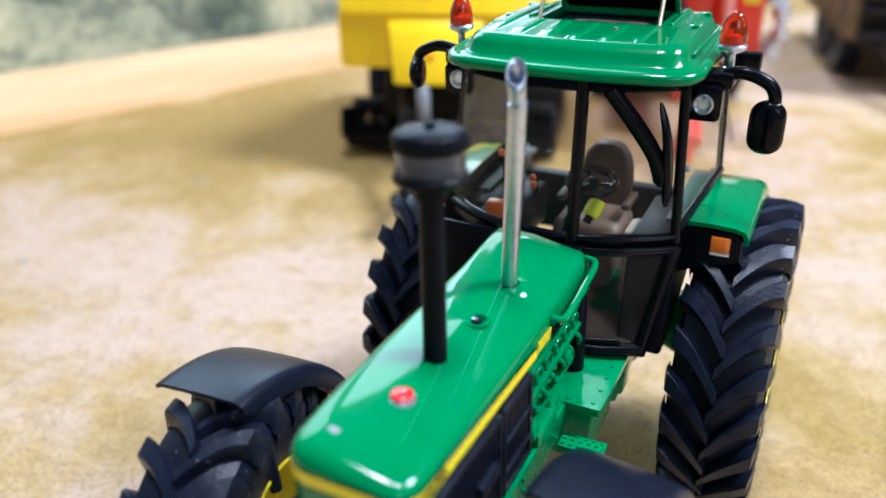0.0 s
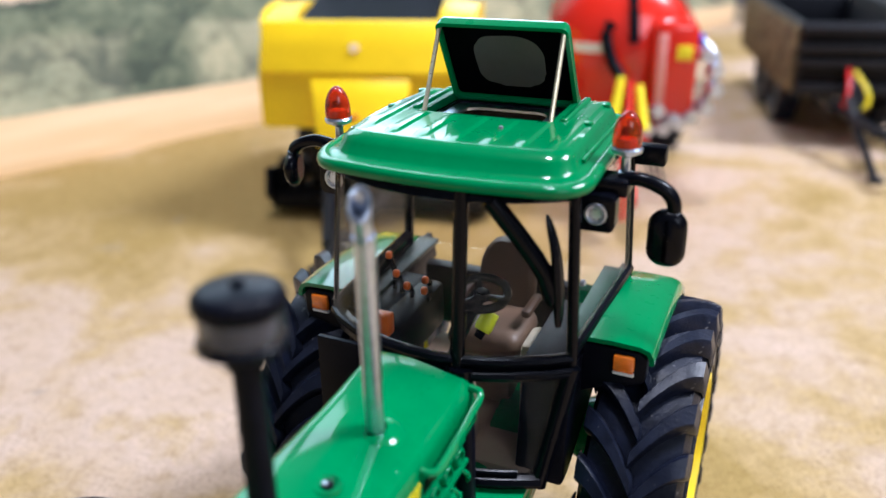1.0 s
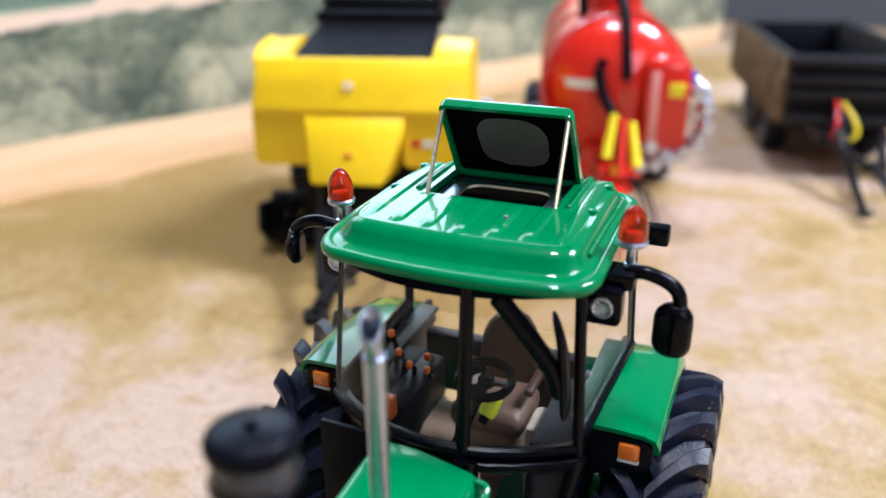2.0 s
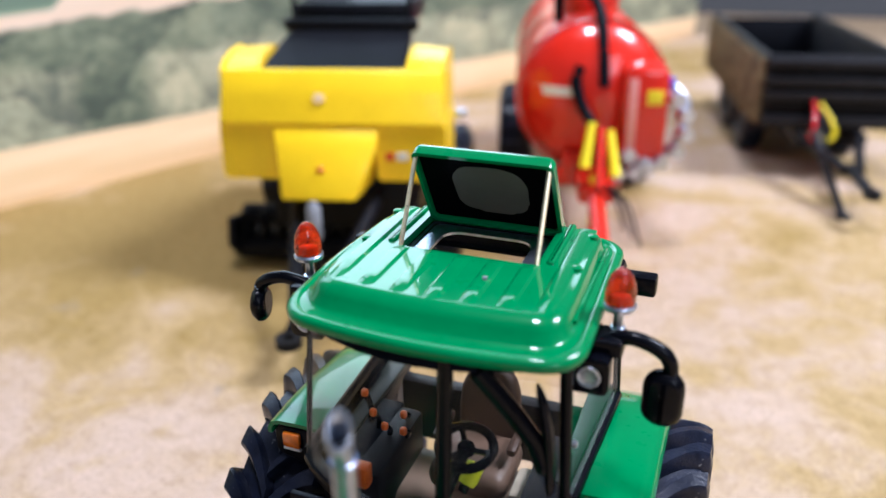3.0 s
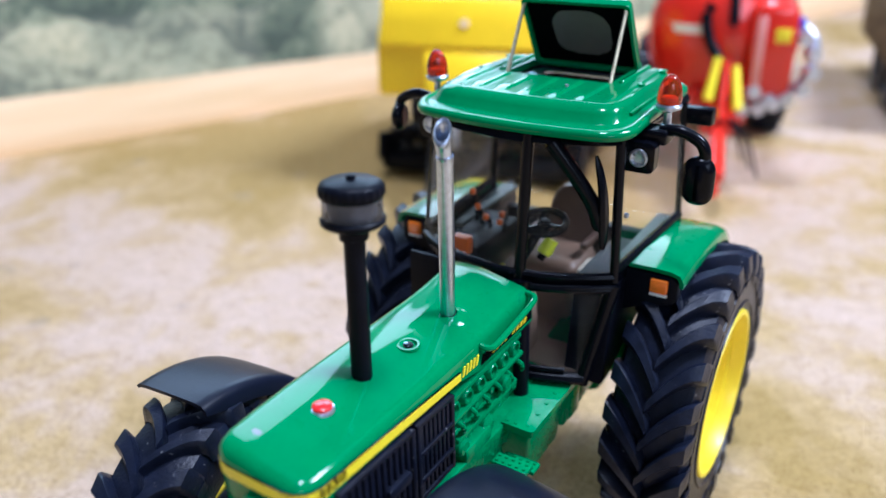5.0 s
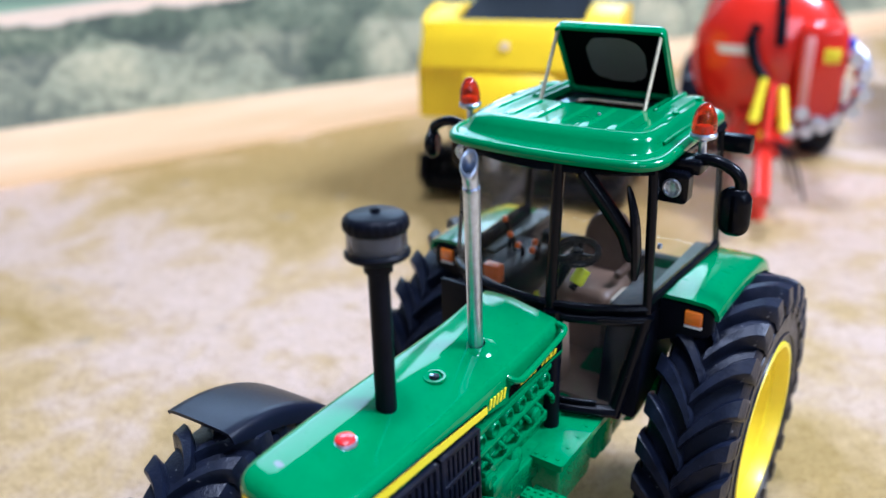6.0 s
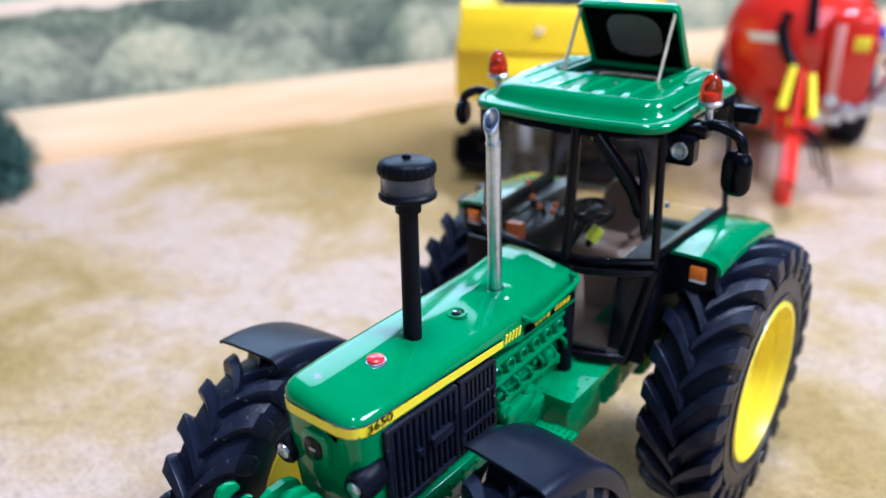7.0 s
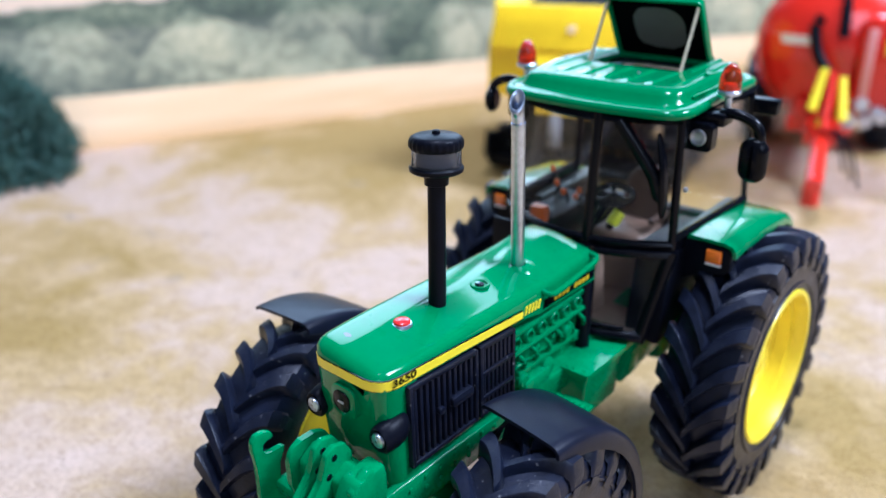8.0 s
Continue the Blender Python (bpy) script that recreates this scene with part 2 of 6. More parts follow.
def printed_landscape():
    """The photo print: a stubble field, a wood of round trees above it, pale fields and hills over that."""
    n = Nodes("printed_landscape")
    uv = n.coords("UV")
    split = n.add("ShaderNodeSeparateXYZ")
    n.link(uv, split.inputs[0])
    u, v = split.outputs[0], split.outputs[1]
    # stubble field with faint driving lines
    line = n.add("ShaderNodeMapping")
    line.inputs["Scale"].default_value = (9.0, 130.0, 1.0)
    n.link(uv, line.inputs["Vector"])
    streak = n.noise(line.outputs[0], 1.0, 4.0, 0.6)
    field = n.ramp(streak, [(0.25, (0.82, 0.57, 0.30)), (0.6, (0.97, 0.73, 0.46)), (0.8, (1.0, 0.82, 0.58))])
    # the field turns browner towards the sheet's lower edge
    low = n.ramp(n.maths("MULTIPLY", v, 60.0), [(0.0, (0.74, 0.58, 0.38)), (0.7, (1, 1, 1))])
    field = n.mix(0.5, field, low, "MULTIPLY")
    # wood: round crowns with dark gaps
    crown = n.add("ShaderNodeTexVoronoi", Scale=29.0, Randomness=0.95)
    crown.inputs["Detail"].default_value = 1.0
    warp = n.add("ShaderNodeMix", data_type="VECTOR")
    warp.inputs[0].default_value = 0.012
    wob = n.add("ShaderNodeTexNoise", Scale=60.0, Detail=3.0)
    n.link(uv, wob.inputs["Vector"])
    n.link(uv, warp.inputs[4])
    n.link(wob.outputs["Color"], warp.inputs[5])
    n.link(warp.outputs[1], crown.inputs["Vector"])
    # each crown is sunlit on its upper side and dark below
    seat_of = n.add("ShaderNodeSeparateXYZ")
    n.link(crown.outputs["Position"], seat_of.inputs[0])
    warped = n.add("ShaderNodeSeparateXYZ")
    n.link(warp.outputs[1], warped.inputs[0])
    rise_in = n.maths("MULTIPLY", n.maths("SUBTRACT", warped.outputs[1], seat_of.outputs[1]), 21.0)
    leaf = n.noise(uv, 210.0, 5.0, 0.7)
    light = n.maths("ADD", n.maths("ADD", rise_in, 0.74), n.maths("MULTIPLY", crown.outputs["Distance"], -0.38))
    light = n.maths("ADD", light, n.maths("MULTIPLY", n.maths("SUBTRACT", leaf, 0.5), 1.5))
    shade = n.ramp(light, [(0.12, (0.11, 0.125, 0.10)), (0.38, (0.28, 0.285, 0.195)), (0.60, (0.50, 0.475, 0.32)), (0.90, (0.66, 0.61, 0.43))])
    tone = n.ramp(n.noise(uv, 17.0, 2.0, 0.5), [(0.34, (0.56, 0.63, 0.60)), (0.5, (0.92, 0.94, 0.88)), (0.66, (1.2, 1.15, 1.02))])
    trees = n.mix(1.0, shade, tone, "MULTIPLY")
    trees = n.mix(0.25, trees, (0.33, 0.34, 0.26))
    # a darker stand among the crowns, and a dark row of trees behind them
    off_stand = n.maths("ABSOLUTE", n.maths("SUBTRACT", u, 0.166))
    stand = n.maths("MULTIPLY", n.maths("SUBTRACT", 0.030, n.maths("ADD", off_stand, n.maths("MULTIPLY", n.noise(uv, 45.0, 2.0), 0.018))), 110.0, clamp=True)
    row = n.maths("MULTIPLY", n.maths("SUBTRACT", n.maths("ADD", v, n.maths("MULTIPLY", n.noise(uv, 40.0, 2.0), 0.016)), 0.0585), 260.0, clamp=True)
    dim = n.maths("MULTIPLY", n.maths("MAXIMUM", stand, row), 0.72)
    trees = n.mix(dim, trees, n.mix(1.0, trees, (0.36, 0.47, 0.46), "MULTIPLY"))
    # far land: a pale field, then green ones and hedges
    far = n.add("ShaderNodeMapping")
    far.inputs["Scale"].default_value = (7.0, 32.0, 1.0)
    n.link(uv, far.inputs["Vector"])
    hedge = n.ramp(n.noise(far.outputs[0], 1.0, 3.0, 0.5, 0.6), [(0.42, (0.17, 0.24, 0.17)), (0.50, (0.30, 0.42, 0.27)), (0.62, (0.42, 0.52, 0.34))])
    pale = n.ramp(streak, [(0.3, (0.80, 0.60, 0.42)), (0.7, (0.88, 0.70, 0.54))])
    over_strip = n.maths("SUBTRACT", n.maths("SUBTRACT", v, n.maths("MULTIPLY", u, 0.05)), 0.0672)
    beside = n.maths("SUBTRACT", n.maths("SUBTRACT", v, n.maths("MULTIPLY", u, 0.9)), -0.0566)
    beyond = n.maths("MULTIPLY", n.maths("MINIMUM", over_strip, beside), 600.0, clamp=True)
    hills = n.mix(beyond, pale, hedge)
    sky = n.ramp(n.noise(uv, 9.0, 4.0, 0.6), [(0.35, (0.70, 0.87, 0.95)), (0.65, (0.92, 0.96, 0.97))])
    # the edges between them
    rag = n.maths("MULTIPLY", n.maths("SUBTRACT", n.noise(uv, 55.0, 3.0, 0.6), 0.5), 0.009)
    small = n.maths("MULTIPLY", n.maths("SUBTRACT", n.noise(uv, 22.0, 2.0, 0.5), 0.5), 0.003)
    rise = n.maths("MULTIPLY", u, -0.010)
    crest = n.maths("ADD", n.maths("ADD", rise, small), 0.0240)
    top = n.maths("ADD", n.maths("ADD", rag, 0.0615), n.maths("MULTIPLY", u, 0.05))
    over_field = n.maths("MULTIPLY", n.maths("SUBTRACT", v, crest), 900.0, clamp=True)
    over_wood = n.maths("MULTIPLY", n.maths("SUBTRACT", v, top), 500.0, clamp=True)
    over_land = n.maths("MULTIPLY", n.maths("SUBTRACT", v, 0.118), 90.0, clamp=True)
    col = n.mix(over_field, field, trees)
    col = n.mix(over_wood, col, hills)
    col = n.mix(over_land, col, sky)
    n.set(Base_Color=col, Roughness=0.55, Specular_IOR_Level=0.25)
    n.bump(n.noise(uv, 30.0, 2.0), 0.05, 0.001)
    return n.mat


FIELD_MAT = mat_of_field()
LANDSCAPE = printed_landscape()
LEAF = surface("dark_green_foliage", (0.030, 0.080, 0.060), 0.7, vary=0.6, scale=500.0, bump=0.1)
TABLE_WOOD = surface("table_board", (0.32, 0.22, 0.13), 0.5, vary=0.25, scale=40.0)
PLASTER = surface("room_plaster", (0.075, 0.078, 0.085), 0.8, vary=0.04, scale=3.0, bump=0.02, grain=200.0)

# ---- building helpers: all sizes below are in millimetres ----
MM = 0.001


def part(name, bm, material, parent=None, label="", smooth=40.0):
    """Links a bmesh, in millimetres, as one mesh object under its thing."""
    bmesh.ops.recalc_face_normals(bm, faces=bm.faces)
    bm.transform(Matrix.Diagonal((MM, MM, MM, 1)))
    mesh = bpy.data.meshes.new(name)
    bm.to_mesh(mesh)
    bm.free()
    mesh.materials.append(material)
    if smooth:
        mesh.polygons.foreach_set("use_smooth", [True] * len(mesh.polygons))
        mesh.set_sharp_from_angle(angle=radians(smooth))
    ob = new(name, mesh)
    if parent is not None:
        ob.parent = parent
    if label:
        ob["label"] = label
    return ob


def piece(name, mesh, parent, m):
    """One more object on a mesh that is already there; m in metres."""
    ob = new(name, mesh)
    ob.parent = parent
    ob.matrix_local = m
    return ob


def thing(name, label, category, at=(0, 0, 0), turn=0.0, group="", kind="", size=(1.0, 1.0, 1.0)):
    ob = new(name)
    ob.empty_display_size = 0.01
    ob.matrix_world = pose(at[0] * MM, at[1] * MM, at[2] * MM, 0, 0, turn) @ Matrix.Diagonal((*size, 1))
    return tagged(ob, label, category, group, kind)


def rings(bm, loops, caps=True, closed=True):
    """Skins a row of equal loops of points."""
    rows = [[bm.verts.new(p) for p in loop] for loop in loops]
    n = len(rows[0])
    for a, b in zip(rows, rows[1:]):
        for i in range(n if closed else n - 1):
            j = (i + 1) % n
            bm.faces.new((a[i], a[j], b[j], b[i]))
    if caps:
        bm.faces.new(rows[0][::-1])
        bm.faces.new(rows[-1])
    return rows


def box(bm, centre, size, bevel=0.0, turn=None, segments=2):
    """A box with rounded edges; turn: a rotation matrix."""
    m = Matrix.Translation(centre) @ (turn.to_4x4() if turn else Matrix.Identity(4)) @ Matrix.Diagonal((*size, 1))
    made = bmesh.ops.create_cube(bm, size=1.0, matrix=m)["verts"]
    if bevel:
        edges = list({e for v in made for e in v.link_edges})
        bmesh.ops.bevel(bm, geom=edges, offset=bevel, segments=segments, profile=0.5, affect="EDGES", clamp_overlap=True)


def prism(bm, outline, axis, a, b, bevel=0.0):
    """An outline of 2D points, drawn out along an axis from a to b."""
    def at(p, h):
        return {"x": (h, p[0], p[1]), "y": (p[0], h, p[1]), "z": (p[0], p[1], h)}[axis]
    rows = rings(bm, [[at(p, a) for p in outline], [at(p, b) for p in outline]])
    if bevel:
        edges = list({e for r in rows for v in r for e in v.link_edges})
        bmesh.ops.bevel(bm, geom=edges, offset=bevel, segments=2, profile=0.5, affect="EDGES", clamp_overlap=True)


def frame_of(way):
    way = Vector(way).normalized()
    side = way.cross(Vector((0, 0, 1)) if abs(way.z) < 0.9 else Vector((1, 0, 0))).normalized()
    return side, way.cross(side).normalized()


def tube(bm, points, radius, seg=12, caps=True, flat=1.0):
    """A round bar along a row of points; radius: one number or one a point."""
    points = [Vector(p) for p in points]
    loops = []
    for i, p in enumerate(points):
        way = (points[min(i + 1, len(points) - 1)] - points[max(i - 1, 0)])
        s, t = frame_of(way)
        r = radius[i] if isinstance(radius, (list, tuple)) else radius
        loops.append([p + s * r * math.cos(2 * math.pi * k / seg) + t * r * flat * math.sin(2 * math.pi * k / seg) for k in range(seg)])
    rings(bm, loops, caps)


def lathe(bm, centre, axis, profile, seg=40, caps=False):
    """Turns a row of (distance along the axis, radius) round an axis through centre."""
    centre, way = Vector(centre), Vector(axis).normalized()
    s, t = frame_of(way)
    rings(bm, [[centre + way * h + (s * math.cos(2 * math.pi * k / seg) + t * math.sin(2 * math.pi * k / seg)) * max(r, 0.01) for k in range(seg)] for h, r in profile], caps)


def smooth_path(points, steps=6):
    """Points on a soft curve through the points given."""
    p = [Vector(points[0])] + [Vector(q) for q in points] + [Vector(points[-1])]
    out = []
    for i in range(1, len(p) - 2):
        for k in range(steps):
            t = k / steps
            out.append(0.5 * ((2 * p[i]) + (p[i + 1] - p[i - 1]) * t + (2 * p[i - 1] - 5 * p[i] + 4 * p[i + 1] - p[i + 2]) * t * t
                              + (3 * p[i] - p[i - 1] - 3 * p[i + 1] + p[i + 2]) * t ** 3))
    out.append(p[-2])
    return out


def round_rect(x0, x1, y0, y1, radii, seg=5):
    """An outline, anticlockwise from the (x0, y0) corner; radii: one number or one a corner."""
    if not isinstance(radii, (list, tuple)):
        radii = [radii] * 4
    out = []
    for (cx, cy, sx, sy), r, a0 in zip(((x0, y0, 1, 1), (x1, y0, -1, 1), (x1, y1, -1, -1), (x0, y1, 1, -1)), radii, (180, 270, 0, 90)):
        for k in range(seg + 1):
            a = radians(a0 + 90 * k / seg)
            out.append((cx + sx * r + r * math.cos(a), cy + sy * r + r * math.sin(a)))
    return out


def plate(bm, grid, thick):
    """A solid sheet from a grid of points, thickened along its normals."""
    nu, nv = len(grid), len(grid[0])
    pts = [[Vector(p) for p in row] for row in grid]
    def normal(i, j):
        a = pts[min(i + 1, nu - 1)][j] - pts[max(i - 1, 0)][j]
        b = pts[i][min(j + 1, nv - 1)] - pts[i][max(j - 1, 0)]
        return a.cross(b).normalized()
    top = [[bm.verts.new(pts[i][j]) for j in range(nv)] for i in range(nu)]
    low = [[bm.verts.new(pts[i][j] - normal(i, j) * thick) for j in range(nv)] for i in range(nu)]
    for i in range(nu - 1):
        for j in range(nv - 1):
            bm.faces.new((top[i][j], top[i + 1][j], top[i + 1][j + 1], top[i][j + 1]))
            bm.faces.new((low[i][j], low[i][j + 1], low[i + 1][j + 1], low[i + 1][j]))
    rim = [(i, 0) for i in range(nu)] + [(nu - 1, j) for j in range(1, nv)] + [(i, nv - 1) for i in range(nu - 2, -1, -1)] + [(0, j) for j in range(nv - 2, 0, -1)]
    for (a, b), (c, d) in zip(rim, rim[1:] + rim[:1]):
        bm.faces.new((top[a][b], low[a][b], low[c][d], top[c][d]))


def text_mesh(name, text, size, material, parent, m, label=""):
    """Raised lettering as a mesh; m places it, in metres."""
    data = bpy.data.curves.new(name, "FONT")
    data.body, data.size, data.extrude, data.align_x, data.align_y = text, size * MM, 0.00003, "CENTER", "CENTER"
    data.offset = 0.012 * size * MM
    ob = new(name, data)
    bpy.context.view_layer.update()
    mesh = bpy.data.meshes.new_from_object(ob)
    bpy.data.objects.remove(ob)
    mesh.materials.clear()
    mesh.materials.append(material)
    made = new(name, mesh)
    made.parent = parent
    made.matrix_local = m
    if label:
        made["label"] = label
    return made

# ---- the setting: room, table, mat and printed backdrop ----


def plain_box(name, centre, size, material, label, category, kind="structure"):
    bm = bmesh.new()
    box(bm, centre, size)
    return tagged(part(name, bm, material, None, "", 0), label, category, "", kind)


plain_box("floor", (0, 110, -20), (1990, 2130, 20), TABLE_WOOD, "plain wooden board under the display mat", "floor")
# unseen ceiling and walls, added dark to close the room and dim reflections
plain_box("ceiling", (0, 110, 1455), (1990, 2130, 10), PLASTER, "unseen dark ceiling added to close the room", "ceiling")
plain_box("wall_north", (0, 1180, 715), (1990, 10, 1470), PLASTER, "unseen dark grey wall added to close the room", "wall")
plain_box("wall_south", (0, -960, 715), (1990, 10, 1470), PLASTER, "unseen dark grey wall added to close the room", "wall")
plain_box("wall_east", (1000, 110, 715), (10, 2130, 1470), PLASTER, "unseen dark grey wall added to close the room", "wall")
plain_box("wall_west", (-1000, 110, 715), (10, 2130, 1470), PLASTER, "unseen dark grey wall added to close the room", "wall")



def window_frame(name, centre, turn, width, height):
    """A plain window on a wall: outer frame bars round the daylight."""
    win = thing(name, "white painted window frame high on the plaster wall", "window", centre, turn, "", "structure")
    for x, z, w, h in ((0, height / 2 + 15, width + 60, 30), (0, -height / 2 - 15, width + 60, 30), (-width / 2 - 15, 0, 30, height), (width / 2 + 15, 0, 30, height)):
        bm = bmesh.new()
        box(bm, (x, 0, z), (w, 24, h), 3.0)
        part("window_frame", bm, WHITE, win)


window_frame("window_1", (-610, 1160, 840), 0, 680, 700)
window_frame("window_2", (-980, 720, 860), 90, 620, 740)


def lay_mat():
    """The mat: one sheet with faint swells, flat where the models stand."""
    bm = bmesh.new()
    n = 120
    grid = []
    for i in range(n + 1):
        row = []
        for j in range(n + 1):
            x, y = -720 + 1440 * i / n, -570 + 1440 * j / n
            z = 0.3 * noise.noise((x / 60, y / 60, 0.3)) - 0.15
            row.append((x, y, z))
        grid.append(row)
    vs = [[bm.verts.new(p) for p in row] for row in grid]
    for i in range(n):
        for j in range(n):
            bm.faces.new((vs[i][j], vs[i + 1][j], vs[i + 1][j + 1], vs[i][j + 1]))
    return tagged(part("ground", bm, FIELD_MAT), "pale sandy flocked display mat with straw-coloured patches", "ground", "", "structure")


lay_mat()

BACK_AT, BACK_WAY = Vector((-345, 34, 0)), Vector((0.3450, 0.9386, 0))


def hang_backdrop():
    """A printed sheet on edge, standing slantwise behind the models."""
    bm = bmesh.new()
    uv = bm.loops.layers.uv.new("UVMap")
    side = Vector((-BACK_WAY.y, BACK_WAY.x, 0))
    u0, u1, n = -420, 900, 66
    def at(u, z, back):
        return BACK_AT + BACK_WAY * u + side * back + Vector((0, 0, z))
    loops = {}
    for k in range(n + 1):
        u = u0 + (u1 - u0) * k / n
        for z in (-2, 60, 120, 200):
            for back in (0, 1.2):
                loops[k, z, back] = bm.verts.new(at(u, z, back))
    zs = (-2, 60, 120, 200)
    for k in range(n):
        for z, y in zip(zs, zs[1:]):
            for back in (0, 1.2):
                face = bm.faces.new((loops[k, z, back], loops[k + 1, z, back], loops[k + 1, y, back], loops[k, y, back]))
                for corner in face.loops:
                    p = corner.vert.co - BACK_AT
                    corner[uv].uv = (p.dot(BACK_WAY) * MM / 1.25, p.z * MM / 1.19)
        bm.faces.new((loops[k, 200, 0], loops[k + 1, 200, 0], loops[k + 1, 200, 1.2], loops[k, 200, 1.2]))
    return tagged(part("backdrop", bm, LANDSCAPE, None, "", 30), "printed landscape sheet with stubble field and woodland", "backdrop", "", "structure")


hang_backdrop()


def grow_bush(at, radius, height, count, seed):
    """A clump of short twigs with many small leaf clumps."""
    rng = random.Random(seed)
    bush = thing("bush", "dark green foam-leaved model bush on the mat", "bush", at, 0.0, "bushes by the backdrop")
    bm = bmesh.new()
    for k in range(14):
        a, lean = rng.uniform(0, 6.28), rng.uniform(0.2, 0.75)
        tip = (math.cos(a) * radius * lean, math.sin(a) * radius * lean, height * rng.uniform(0.5, 0.85))
        tube(bm, smooth_path([(rng.uniform(-3, 3), rng.uniform(-3, 3), -0.8), (tip[0] * 0.4, tip[1] * 0.4, tip[2] * 0.45), tip], 3), [1.6] * 3 + [1.0] * 3 + [0.4], 6)
    part("twigs", bm, TRAILER_GREY, bush)
    verts, faces = [], []
    for k in range(count):
        while True:
            p = Vector((rng.uniform(-1, 1), rng.uniform(-1, 1), rng.uniform(0, 1)))
            d = p.length
            swell = 0.80 + 0.25 * noise.noise((p.x * 2.3 + seed, p.y * 2.3, p.z * 2.3))
            if swell * 0.55 < d < swell * (1.0 + rng.uniform(-0.1, 0.12)):
                break
        c = Vector((p.x * radius, p.y * radius, p.z * height + 1.5))
        if (Vector(at) + c - BACK_AT).dot(Vector((BACK_WAY.y, -BACK_WAY.x, 0))) < 3.5:
            continue
        q = Euler((rng.uniform(0, 6.28), rng.uniform(0, 6.28), rng.uniform(0, 6.28))).to_matrix()
        s = rng.uniform(0.9, 2.2)
        base = len(verts)
        for x, y, z in ((-1, 0, 0), (0, -0.5, 0.15), (1, 0, 0), (0, 0.5, 0.15), (0, 0, -0.35)):
            verts.append((c + q @ Vector((x, y, z)) * s) * MM)
        faces += [(base, base + 1, base + 4), (base + 1, base + 2, base + 4), (base + 2, base + 3, base + 4), (base + 3, base, base + 4), (base, base + 3, base + 2, base + 1)]
    mesh = bpy.data.meshes.new("foliage")
    mesh.from_pydata(verts, [], faces)
    mesh.materials.append(LEAF)
    crown = new("foliage", mesh)
    crown.parent = bush
    return bush


grow_bush((-330, -5, 0), 45, 55, 14000, 5)
grow_bush((-373, -76, 0), 50, 62, 10000, 9)

# ---- the model tractor: x to its left side, -y ahead, origin under the rear axle ----
tractor = thing("model_tractor", "glossy green die-cast model tractor with yellow wheels and open roof hatch", "model tractor")
tractor.matrix_world = pose(0, 0, 0.0086, 1.76, 0.30, 0)
HX = 1.1


def along(y, table):
    for (a, p), (b, q) in zip(table, table[1:]):
        if y <= b:
            t = max(0.0, (y - a) / (b - a))
            return p + (q - p) * t
    return table[-1][1]


HOOD_FLARE = ((-78, 0.0), (-74.5, 0.15), (-69, 0.6), (-60, 0.8), (-21, 0.7))
HOOD_LOW = ((-78, 47.9), (-46, 45.9), (-40, 44.6), (-21, 44.2))


